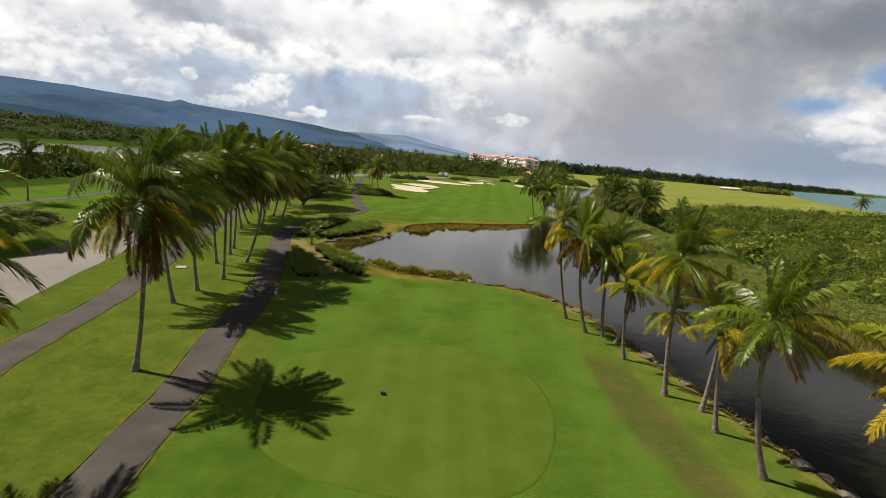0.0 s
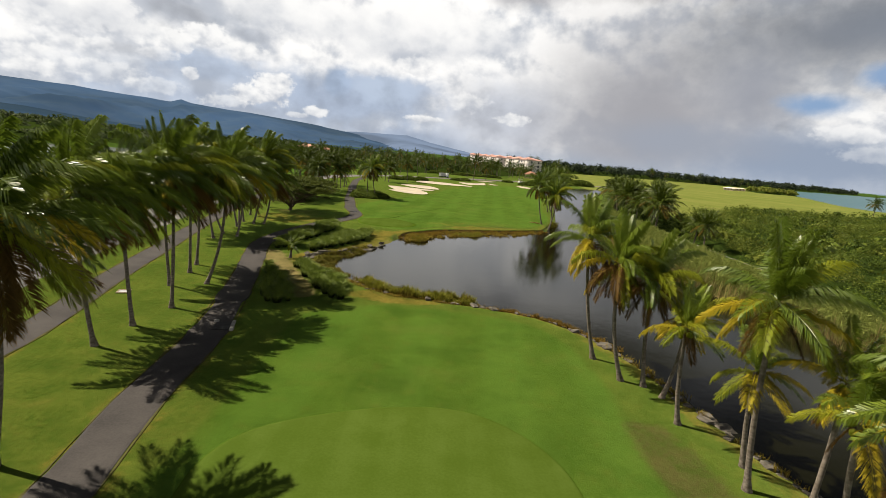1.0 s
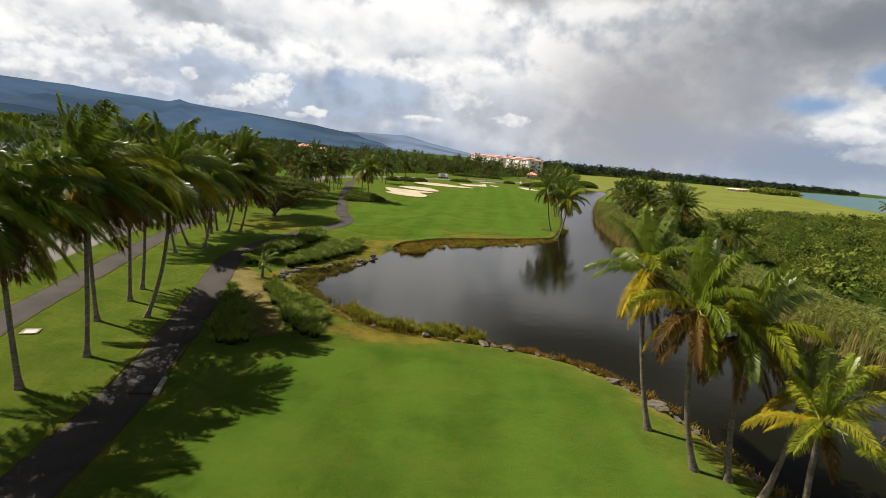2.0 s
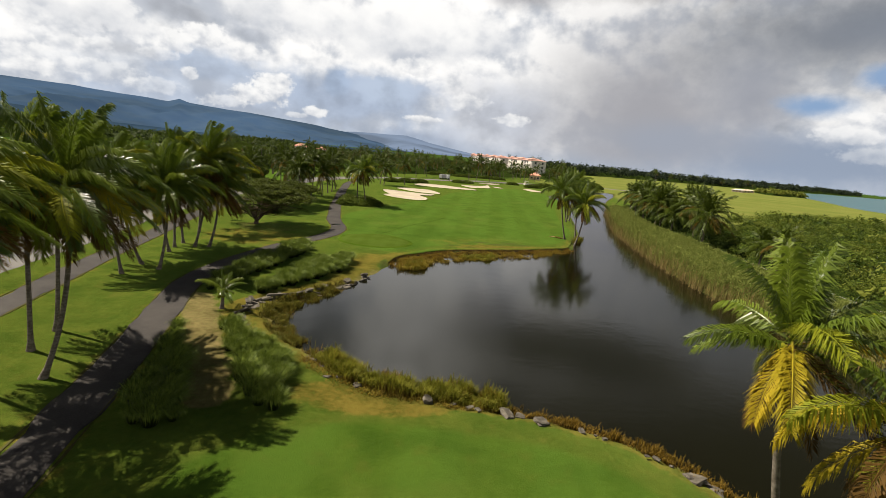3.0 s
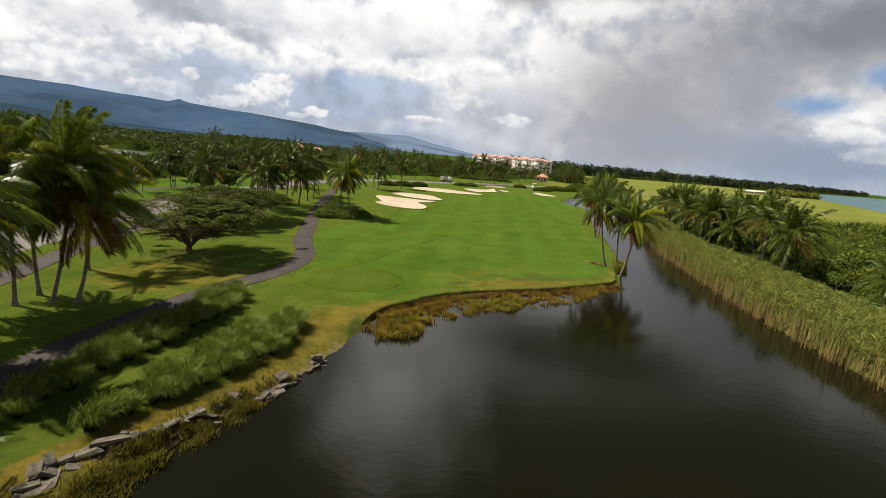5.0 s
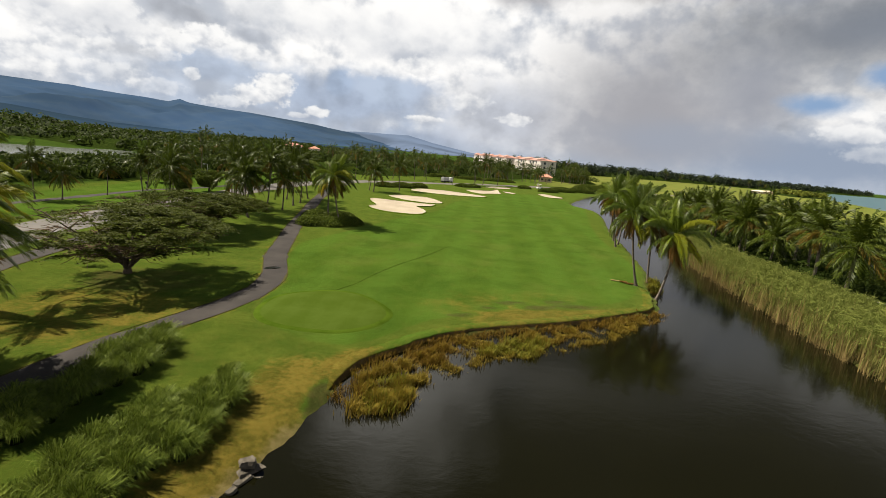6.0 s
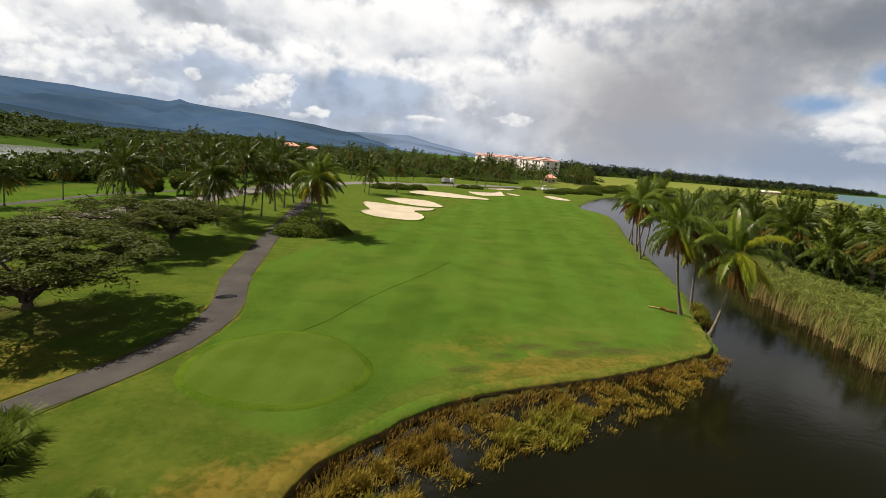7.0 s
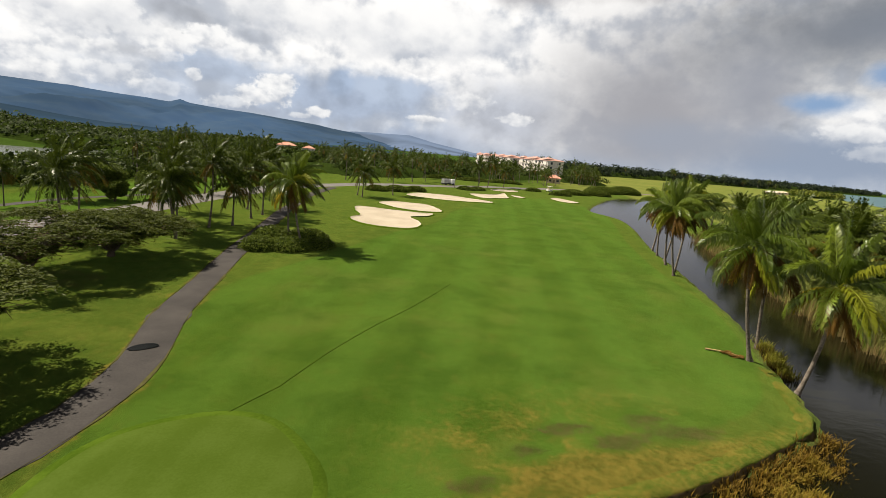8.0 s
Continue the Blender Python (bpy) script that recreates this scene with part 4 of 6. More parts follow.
def palm_kind(seed, h, lean, count, pairs, old, width, spread=1.0, thick=1.0, limp=1.0):
    return palm_trunk(h, lean, 0, seed, thick), crown_mesh(seed, count, pairs, h, lean=lean, old=old, width=width, spread=spread, limp=limp)


MID_KINDS = [palm_kind(300 + i, h, l, 28, 30, o, 0.085) for i, (h, l, o) in enumerate(((7.2, 0.3, 0.16), (6.4, -0.5, 0.1), (7.8, 0.6, 0.14), (5.2, 0.2, 0.2), (6.8, -0.2, 0.22)))]
LOW_KINDS = [palm_kind(320 + i, h, l, 34, 34, o, 0.07, 0.92, 1.3, 0.72) for i, (h, l, o) in enumerate(((4.9, 0.2, 0.10), (5.6, -0.4, 0.2), (4.4, 0.3, 0.08), (5.2, 0.0, 0.16)))]
FAR_KINDS = [palm_kind(340 + i, h, l, 16, 9, o, 0.2) for i, (h, l, o) in enumerate(((7.6, 0.4, 0.1), (6.6, -0.4, 0.2), (8.6, 0.2, 0.1), (5.4, 0.5, 0.15)))]


def simple_palm(kinds, i, x, y, label, group, k=1.0, turn=None):
    base = new("coconut_palm")
    trunk, crown = kinds[i % len(kinds)]
    part("trunk", trunk, base), part("crown", crown, base)
    rng = random.Random(int(x * 37 + y * 11 + i))
    base.matrix_basis = pose(x, y, gz(x, y), 0, 0, rng.uniform(-28, 28) if turn is None else turn) @ Matrix.Scale(k, 4)
    return tagged(base, label, "palm tree", group)


for i, (x, y, k) in enumerate(((-31.6, 124, 0.85), (-30.8, 122.6, 0.95), (-31, 130, 1.0), (-29.2, 132.5, 1.02), (-29.5, 139, 1.02), (-29.5, 143, 1.02), (-30.6, 151.5, 1.0), (-33.5, 147, 1.0), (-35, 127, 1.05),
                               (-37, 133, 1.1), (-58.3, 132, 0.62), (-57.8, 140.5, 0.85), (-58.3, 142.4, 0.85), (-58.3, 122.6, 0.75), (-61, 121, 0.8), (-60, 68, 0.9), (-58.6, 84.5, 0.8), (-24, 186.5, 0.95),
                               (-22.2, 183.2, 1.05), (-16.3, 193, 1.0), (-1, 241, 0.8), (8.1, 253, 1.15), (11.7, 258, 1.2), (19, 269, 1.25), (-41, 140, 1.05), (-44, 126, 0.95), (-39, 118, 1.0))):
    simple_palm(MID_KINDS, i, x, y, "coconut palm with drooping fronds on open lawn", "palms across the course", k)
for i, (x, y, k) in enumerate(((41.8, 104, 1.25), (44.6, 112, 1.2), (43.6, 119.5, 1.05), (45.2, 128, 1.2), (49.5, 123, 1.25), (50, 138, 1.15), (52.8, 152, 1.2), (57, 162, 1.0), (58.3, 174, 1.15), (42.2, 85.2, 0.8),
                               (43.0, 90.4, 0.85), (59, 145, 1.25), (43.4, 134, 1.1), (47, 147, 1.15), (48, 134, 1.2), (54, 158, 1.15), (53, 131, 1.25), (47.4, 117, 1.15), (62, 190, 1.0), (222, 262, 1.2), (43.4, 126.5, 1.2), (46.4, 140, 1.2), (49, 157, 1.2))):
    simple_palm(LOW_KINDS, i, x, y, "broad low palm with dense dark crown behind the reeds", "palms behind the reeds", k)

# palm groves towards the far end
GROVE_C = np.array([(16, 318), (46, 330), (92, 372), (84, 400), (40, 372), (4, 345)])
grove = np.random.default_rng(5)
GROVE_A = np.array([(-64, 165), (-40, 190), (-28, 236), (-6, 262), (30, 292), (80, 330), (90, 430), (-20, 470), (-130, 420), (-120, 250)])
GROVE_B = np.array([(-70, 172), (-44, 158), (-38, 176), (-52, 200), (-70, 210)])
spots = np.vstack([scatter(GROVE_A, 130, grove), scatter(GROVE_B, 16, grove), scatter(GROVE_C, 60, grove)])
for i, (x, y) in enumerate(spots):
    if line_distance(np.array([(-42.5, 185), (-35, 208), (-20, 228), (0, 249), (24, 272), (60, 300), (130, 330)]), np.array([(x, y)]))[0] > 8 and not (-0.37 < x / y < -0.22 and y > 215) and not (0.02 < x / y < 0.19 and y > 350):
        simple_palm(FAR_KINDS, i, x, y, "distant coconut palm of the grove", "far palm grove", grove.uniform(0.85, 1.25))
for i in range(46):
    x = grove.uniform(60, 560)
    simple_palm(FAR_KINDS, i, x, 640 + 0.55 * x + grove.uniform(-30, 90), "distant coconut palm on the far shore", "far shore palms", grove.uniform(1.2, 1.9))


# ---- leaf and blade fields ----
def blades(places, z, height, width, lean, rng, fan=0.0):
    """Bent grass blades at the places: five corners and three faces each. Gives verts, faces, rise."""
    n = len(places)
    a = rng.uniform(0, 2 * np.pi, n)
    hgt = height * rng.uniform(0.65, 1.15, n)
    dirn = np.column_stack([np.cos(a), np.sin(a), np.zeros(n)])
    side = np.column_stack([-np.sin(a), np.cos(a), np.zeros(n)]) * (width * rng.uniform(0.7, 1.3, n))[:, None]
    push = dirn * (lean * hgt * rng.uniform(0.3, 1.2, n))[:, None] + np.array((0.03, -0.01, 0)) * hgt[:, None]
    base = np.column_stack([places, z])
    mid = base + push * 0.35 + np.column_stack([np.zeros((n, 2)), hgt * 0.58])
    tip = base + push * 1.15 + np.column_stack([np.zeros((n, 2)), hgt * rng.uniform(0.82, 1.0, n)])
    v = np.stack([base - side * 0.6, base + side * 0.6, mid - side, mid + side, tip], 1).reshape(-1, 3)
    k = np.arange(n)[:, None, None] * 5
    f = (np.array([(0, 1, 3), (0, 3, 2), (2, 3, 4)])[None] + k).reshape(-1, 3)
    rise = np.tile(np.array([0, 0, 0.6, 0.6, 1.0]), n)
    return v, f, rise


def leaves(places, size, rng, flat=0.4, slim=0.5):
    """Folded leaf sprays at the places, four corners each."""
    n = len(places)
    u = rng.normal(0, 1, (n, 3))
    u[:, 2] *= flat
    u /= np.linalg.norm(u, axis=1)[:, None]
    w = np.cross(u, rng.normal(0, 1, (n, 3)) * np.array((flat, flat, 1)))
    w /= np.linalg.norm(w, axis=1)[:, None]
    s = (size * rng.uniform(0.6, 1.4, n))[:, None]
    v = np.stack([places - u * s, places + w * s * slim, places + u * s, places - w * s * slim - np.array((0, 0, 0.15)) * s], 1).reshape(-1, 3)
    k = np.arange(n)[:, None] * 4
    return v, np.array([[0, 1, 2, 3]]) + k


def dome_leaves(c, z, r, h, per, size, rng, lobes=6):
    """Bush or tree crowns at c: each a heap of lobes whose leaves lie along the lobe's skin. z: foot, r: half width, h: height of each."""
    n, m = len(c), per // lobes
    a, q = rng.uniform(0, 2 * np.pi, (n, lobes)), np.sqrt(rng.uniform(0, 1, (n, lobes)))
    mid = np.stack([c[:, :1] + np.cos(a) * q * r[:, None] * 0.62, c[:, 1:] + np.sin(a) * q * r[:, None] * 0.62, z[:, None] + h[:, None] * (0.70 - 0.42 * q + rng.uniform(-0.1, 0.1, (n, lobes)))], 2)
    lr = r[:, None] * rng.uniform(0.36, 0.62, (n, lobes))
    lh = np.minimum(lr * 0.9, h[:, None] * 0.34)
    u = rng.normal(0, 1, (n, lobes, m, 3))
    u[..., 2] = np.abs(u[..., 2]) - 0.25
    u /= np.linalg.norm(u, axis=3)[..., None]
    p = mid[:, :, None] + u * np.stack([lr, lr, lh], 2)[:, :, None] * rng.uniform(0.84, 1.08, (n, lobes, m, 1))
    u, p = u.reshape(-1, 3) + rng.normal(0, 0.3, (n * lobes * m, 3)), p.reshape(-1, 3)
    t = np.cross(u, rng.normal(0, 1, u.shape))
    t /= np.linalg.norm(t, axis=1)[:, None]
    b = np.cross(u, t)
    b /= np.linalg.norm(b, axis=1)[:, None]
    k = (size * rng.uniform(0.6, 1.4, len(p)))[:, None]
    v = np.stack([p - t * k, p + b * k * 0.55, p + t * k, p - b * k * 0.55], 1).reshape(-1, 3)
    return v, np.arange(len(p))[:, None] * 4 + np.array([[0, 1, 2, 3]])


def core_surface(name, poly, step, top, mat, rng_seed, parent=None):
    """Thicket fill: a lumpy sheet, coloured dark as inner shade, that comes down to the ground at its rim."""
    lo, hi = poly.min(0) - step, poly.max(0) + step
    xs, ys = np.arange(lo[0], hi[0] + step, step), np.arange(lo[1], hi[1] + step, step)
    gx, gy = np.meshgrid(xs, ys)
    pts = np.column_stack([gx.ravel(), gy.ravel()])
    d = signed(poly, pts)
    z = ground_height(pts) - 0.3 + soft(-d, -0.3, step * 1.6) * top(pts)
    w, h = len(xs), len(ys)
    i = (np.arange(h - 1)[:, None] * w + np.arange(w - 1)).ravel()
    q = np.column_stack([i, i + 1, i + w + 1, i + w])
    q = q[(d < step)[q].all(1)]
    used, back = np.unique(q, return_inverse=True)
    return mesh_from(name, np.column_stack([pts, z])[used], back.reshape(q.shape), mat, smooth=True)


def lumps(pts, size, amp, base):
    x, y = pts[:, 0] / size, pts[:, 1] / size
    return base + amp * (np.sin(x * 2.1 + 1.7 * np.sin(y * 1.3)) * np.sin(y * 1.9 + 1.1 * np.sin(x * 1.7)) + 0.5 * np.sin(x * 4.3 + y * 1.1) * np.sin(y * 4.9 - x * 0.7))


# reed bed along the far bank of the channel
reed_rng = np.random.default_rng(11)
REEDS = np.vstack([np.array([(34.2, 18), (33.6, 35), (32.0, 46), (30.6, 52), (29.2, 60), (28.4, 68), (28.0, 76), (28.4, 85), (29.0, 92), (30.6, 104), (32.2, 115), (34.6, 126), (38.6, 140), (45, 163)]),
                   np.array([(50, 160), (45, 140), (41, 124), (40.5, 112), (40.3, 100), (38.6, 86), (37.8, 75), (38, 62), (39, 50), (40, 38), (41, 18)])])


def reed_bed():
    base = new("reed_bed")
    tagged(base, "tall green and straw reeds along the channel bank", "reeds", kind="stuff")
    part("shaded_fill", core_surface("shaded_fill", REEDS, 0.9, lambda p: lumps(p, 1.5, 0.25, 1.35), REED_CORE, 1), base, "dark fill sheet for the shade inside the reeds")
    p = scatter(REEDS, 62000, reed_rng)
    p = p[signed(REEDS, p) < -0.8 + lumps(p, 1.3, 1.1, 0.4)]
    top = np.clip(lumps(p, 1.5, 0.3, 2.0), 1.4, 2.6) * reed_rng.uniform(0.8, 1.12, len(p))
    foot = np.where(reed_rng.random(len(p)) < 0.25, 0.15, reed_rng.uniform(0.45, 0.8, len(p)))
    v, f, r = blades(p, np.zeros(len(p)), 1.0, 0.02, 0.38, reed_rng)
    z0, span = np.repeat(ground_height(p) + top * foot, 5), np.repeat(top * (1.08 - foot), 5)
    v[:, 2] = z0 + v[:, 2] * span
    v[:, :2] = np.repeat(p, 5, axis=0) + (v[:, :2] - np.repeat(p, 5, axis=0)) * np.minimum(span, 0.9)[:, None]
    part("blades", mesh_from("blades", v, f, REED, rise=np.minimum(np.repeat(foot, 5) * 0.8 + 0.75 * r, 1.0)), base)
    q = scatter(REEDS, 62000, reed_rng)
    q = q[signed(REEDS, q) < -0.5 + lumps(q, 1.3, 1.1, 0.4)]
    tall = np.clip(lumps(q, 1.5, 0.3, 2.0), 1.4, 2.6) * reed_rng.uniform(0.72, 1.05, len(q))
    v, f = leaves(np.column_stack([q, ground_height(q) + tall]), 0.3, reed_rng, 0.75, 0.085)
    part("leaf_tops", mesh_from("leaf_tops", v, f, REED, rise=np.ones(len(v))), base, "pale green arching reed leaves")
    edge = spline(REEDS[:14], False, 0.011)
    edge = edge + reed_rng.normal(0, 0.4, edge.shape) + np.array((0.35, 0))
    edge[:, 0] += -0.5 + 1.7 * np.abs(np.sin(edge[:, 1] * 0.9 + 0.8 * np.sin(edge[:, 1] * 0.37))) * np.sin(edge[:, 1] * 2.3) ** 2
    edge = edge[lumps(edge, 1.0, 0.7, 0.42) > 0]
    tall = np.clip(lumps(edge, 0.8, 0.6, 0.95), 0.4, 1.45)
    v, f, r = blades(edge, np.zeros(len(edge)), 2.15, 0.021, 0.14, reed_rng)
    v[:, 2] = v[:, 2] * np.repeat(tall, 5) + np.repeat(np.maximum(ground_height(edge), WATER_Z - 0.1), 5)
    part("fringe", mesh_from("fringe", v, f, REED, rise=np.minimum(r * np.repeat(reed_rng.uniform(0.45, 1.2, len(edge)), 5), 1.0)), base, "straw-coloured leaning fringe of reeds")


reed_bed()

# sea-grape and mangrove scrub behind the reeds
THICKET = np.array([(44, 6), (43.4, 40), (42.4, 62), (42.6, 84), (44.6, 98), (50, 112), (56, 124), (66, 146), (84, 162), (107, 186), (150, 212), (188, 232), (240, 256), (300, 270), (330, 200), (250, 60), (150, 4)])


def thicket():
    rng = np.random.default_rng(21)
    base = new("thicket")
    tagged(base, "dense dark green coastal scrub with rounded tops", "bushes", kind="stuff")
    top = lambda p: np.maximum(lumps(p, 2.4, 0.5, 0.8) + lumps(p + 40, 9, 0.35, 0.0), 0.25)
    # this part is only the dark fill sheet, painting shade between the bushes
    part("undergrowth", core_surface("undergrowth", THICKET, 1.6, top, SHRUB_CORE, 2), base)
    near = np.array([(44, 20), (42.4, 62), (42.6, 84), (44.6, 98), (56, 124), (66, 146), (107, 186), (150, 212), (150, 120), (110, 50), (70, 20)])
    for poly, count, per, size, wide in ((near, 1050, 330, 0.115, 1.9), (THICKET, 760, 66, 0.36, 3.0)):
        c = scatter(poly, count, rng)
        r = wide * rng.choice((0.55, 0.8, 1.0, 1.25, 1.6), count)
        h = np.clip(r * rng.uniform(0.7, 1.2, count) + 0.3 + lumps(c, 6, 0.8, 0.2), 0.6, 4.0)
        sort = rng.choice(3, count, p=(0.6, 0.2, 0.2))
        for k, (leaf, word) in enumerate(((SHRUB, ""), (SHRUB_DARK, "darker glossy leaves"), (SHRUB_PALE, "yellow-green leaves"))):
            m = sort == k
            v, f = dome_leaves(c[m], ground_height(c[m]), r[m], h[m], per, size, rng)
            part("foliage", mesh_from("foliage", v, f, leaf), base, word)


thicket()


def undergrowth():
    """Dark low scrub under the palms behind the reeds."""
    rng = np.random.default_rng(23)
    base = new("undergrowth")
    tagged(base, "low dark scrub under the palms behind the reeds", "bushes", kind="stuff")
    poly = np.array([(40.6, 96), (40.8, 112), (41.6, 124), (45.4, 140), (50.5, 160), (57, 180), (66, 184), (64, 166), (60, 146), (57, 130), (52, 114), (46, 100)])
    top = lambda p: np.maximum(lumps(p, 2.2, 0.6, 1.3), 0.4)
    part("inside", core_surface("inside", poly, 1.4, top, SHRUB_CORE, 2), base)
    c = scatter(poly, 300, rng)
    v, f = dome_leaves(c, ground_height(c), rng.uniform(0.9, 2.2, 300), rng.uniform(1.0, 2.4, 300), 150, 0.17, rng)
    part("foliage", mesh_from("foliage", v, f, WOODS), base)


undergrowth()


def woods(name, poly, count, height, radius, per, label, seed, size=0.7, mat=None):
    """A far wood: crowns of leaf sprays over a fill sheet coloured dark as inner shade."""
    rng = np.random.default_rng(seed)
    base = new(name)
    tagged(base, label, "trees", kind="stuff")
    c = scatter(poly, count, rng)
    hh = height * rng.uniform(0.7, 1.2, count)
    rr = radius * rng.uniform(0.7, 1.25, count)
    v, f = dome_leaves(c, ground_height(c), rr * 1.15, hh, per, size, rng)
    part("canopy", mesh_from("canopy", v, f, mat or WOODS), base)
    part("shade_core", core_surface("shade_core", poly, max(4.0, radius), lambda q: lumps(q, 9, height * 0.08, height * 0.45), SHRUB_CORE, 3), base)


woods("woods_lagoon", np.array([(-82, 40), (-80, 92), (-76, 140), (-71, 162), (-70, 190), (-66, 210), (-64, 260), (-92, 300), (-98, 240), (-96, 190), (-98, 140), (-100, 90), (-104, 40)]),
      400, 4.3, 3.0, 90, "dense broadleaf woods beside the far lawn", 31, 0.5)
woods("woods_tall", np.array([(-70, 195), (-66, 215), (-66, 250), (-92, 290), (-95, 250), (-86, 215)]), 80, 8.0, 3.6, 130, "taller dark broadleaf trees beyond the lawn", 38, 0.5)
woods("woods_mangrove", np.array([(-104, 40), (-100, 90), (-98, 140), (-96, 190), (-98, 240), (-92, 300), (-140, 300), (-124, 262), (-112, 226), (-106, 190), (-107, 150), (-114, 108), (-150, 92), (-170, 60)]),
      260, 3.0, 3.2, 90, "low mangrove along the lagoon", 37, 0.55)
woods("woods_beyond", np.array([(-250, 290), (-66, 262), (-34, 250), (-26, 268), (0, 305), (32, 345), (80, 410), (100, 520), (60, 640), (-200, 640), (-420, 560)]), 950, 6.2, 5.0, 60,
      "far woods beyond the course", 32, 0.95)
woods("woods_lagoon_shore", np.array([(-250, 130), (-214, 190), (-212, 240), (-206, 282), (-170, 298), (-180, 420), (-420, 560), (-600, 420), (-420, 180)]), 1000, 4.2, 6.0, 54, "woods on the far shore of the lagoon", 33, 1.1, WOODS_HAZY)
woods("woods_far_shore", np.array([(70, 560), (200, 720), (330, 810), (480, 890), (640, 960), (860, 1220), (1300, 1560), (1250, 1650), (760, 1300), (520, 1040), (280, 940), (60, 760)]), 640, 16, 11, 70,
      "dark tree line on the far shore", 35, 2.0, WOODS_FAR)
woods("woods_hotel", np.array([(6, 500), (26, 440), (50, 396), (76, 366), (100, 384), (92, 400), (66, 402), (44, 440), (20, 510)]), 90, 6.0, 3.6, 80, "dark garden trees in front of the hotel", 39, 0.55)
woods("woods_headland", np.array([(346, 556), (374, 562), (420, 596), (442, 636), (412, 650), (362, 610)]), 60, 7, 5, 70, "low yellow-green trees beside the beach houses", 36, 1.3, SHRUB_PALE)


# ---- grass clumps by the pond ----
def clump_mesh(seed, radius, height, count):
    rng = np.random.default_rng(seed)
    r, a = radius * 0.75 * np.sqrt(rng.uniform(0, 1, count)), rng.uniform(0, 2 * np.pi, count)
    p = np.column_stack([r * np.cos(a), r * np.sin(a)])
    hgt = height * rng.uniform(0.7, 1.1, count) * (1 - 0.3 * (r / radius) ** 2)
    w = 0.0105 * rng.uniform(0.7, 1.4, count)
    out = np.column_stack([p / (radius * 0.75), np.zeros(count)]) * 0.6 + np.column_stack([rng.normal(0, 0.26, (count, 2)), np.zeros(count)]) + np.array((0.26, 0.08, 0))
    side = np.column_stack([-np.sin(a), np.cos(a), np.zeros(count)]) * w[:, None]
    b = np.column_stack([p * 0.55, np.full(count, -0.05)])
    m1 = b + out * (hgt * 0.30)[:, None] + np.column_stack([np.zeros((count, 2)), hgt * 0.68])
    m2 = b + out * (hgt * 0.70)[:, None] + np.column_stack([np.zeros((count, 2)), hgt * 0.95])
    t = b + out * (hgt * 0.95)[:, None] + np.column_stack([np.zeros((count, 2)), hgt * rng.uniform(0.5, 0.85, count)])
    v = np.stack([b - side, b + side, m1 - side, m1 + side, m2 - side * 0.8, m2 + side * 0.8, t], 1).reshape(-1, 3)
    k = np.arange(count)[:, None, None] * 7
    f = (np.array([(0, 1, 3), (0, 3, 2), (2, 3, 5), (2, 5, 4), (4, 5, 6)])[None] + k).reshape(-1, 3)
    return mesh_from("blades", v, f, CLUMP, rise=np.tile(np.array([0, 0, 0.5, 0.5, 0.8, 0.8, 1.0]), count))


CLUMPS = [clump_mesh(50 + i, 0.66, 0.98, 560) for i in range(4)]
CLUMP_BEDS = (
    (np.array([(-18.6, 58.2), (-19.4, 63.1), (-18.9, 68), (-18.6, 74.8), (-17.4, 80), (-15.3, 76.0), (-16.2, 68), (-17.1, 64.1), (-17.2, 60.8)]), 104),
    (np.array([(-14.9, 58.2), (-15.1, 61.7), (-14.4, 66.5), (-13.4, 71.6), (-11.6, 76.6), (-10.0, 72.6), (-9.9, 68.7), (-11.9, 64.3), (-13.9, 60.4)]), 120),
    (np.array([(-15.5, 54.2), (-13.5, 53.0), (-11.3, 51.4), (-9.2, 49.6), (-7.9, 47.5), (-7.9, 45.4), (-7.0, 43.9), (-7.6, 43.5), (-9.0, 43.8), (-10.6, 46.1), (-12.3, 48.9)]), 90),
    (np.array([(-17.6, 53.9), (-16.1, 52.2), (-14.7, 49.3), (-12.7, 46.4), (-11.5, 44.1), (-10.7, 42.3), (-12.6, 40.8), (-14.0, 43.5), (-15.0, 46.7), (-15.6, 48.8), (-17.5, 53.1)]), 84),
)
clump_rng = np.random.default_rng(61)
for bed, count in CLUMP_BEDS:
    spots = []
    for p in scatter(bed, count * 12, clump_rng):
        if signed(bed, p[None])[0] < -0.4 and all((p[0] - q[0]) ** 2 + (p[1] - q[1]) ** 2 > 0.60 ** 2 for q in spots) and len(spots) < count:
            spots.append(p)
    for i, (x, y) in enumerate(spots):
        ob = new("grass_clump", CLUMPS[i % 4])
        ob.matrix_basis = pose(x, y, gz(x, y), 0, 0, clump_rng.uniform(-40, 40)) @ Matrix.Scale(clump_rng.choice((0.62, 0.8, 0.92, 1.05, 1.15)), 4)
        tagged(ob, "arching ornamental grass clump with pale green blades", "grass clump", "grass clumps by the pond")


def grass_field(name, poly, count, height, width, mat, label, seed, lean=0.4, gaps=False):
    rng = np.random.default_rng(seed)
    # tufts: places drawn round fewer centres
    c = scatter(poly, max(count // 12, 3), rng)
    c = c[lumps(c, 1.4, 0.5, 0.1) > 0] if gaps else c
    p = c[rng.integers(0, len(c), count)] + rng.normal(0, 0.2, (count, 2))
    z = np.maximum(ground_height(p), WATER_Z - 0.12) - 0.03
    v, f, r = blades(p, np.zeros(len(p)), height, width, lean, rng)
    v[:, 2] = v[:, 2] * np.repeat(np.clip(lumps(p, 0.9, 0.45, 0.85), 0.3, 1.3), 5) + np.repeat(z, 5)
    return tagged(new(name, mesh_from(name, v, f, mat, rise=r)), label, "marsh grass", kind="stuff")


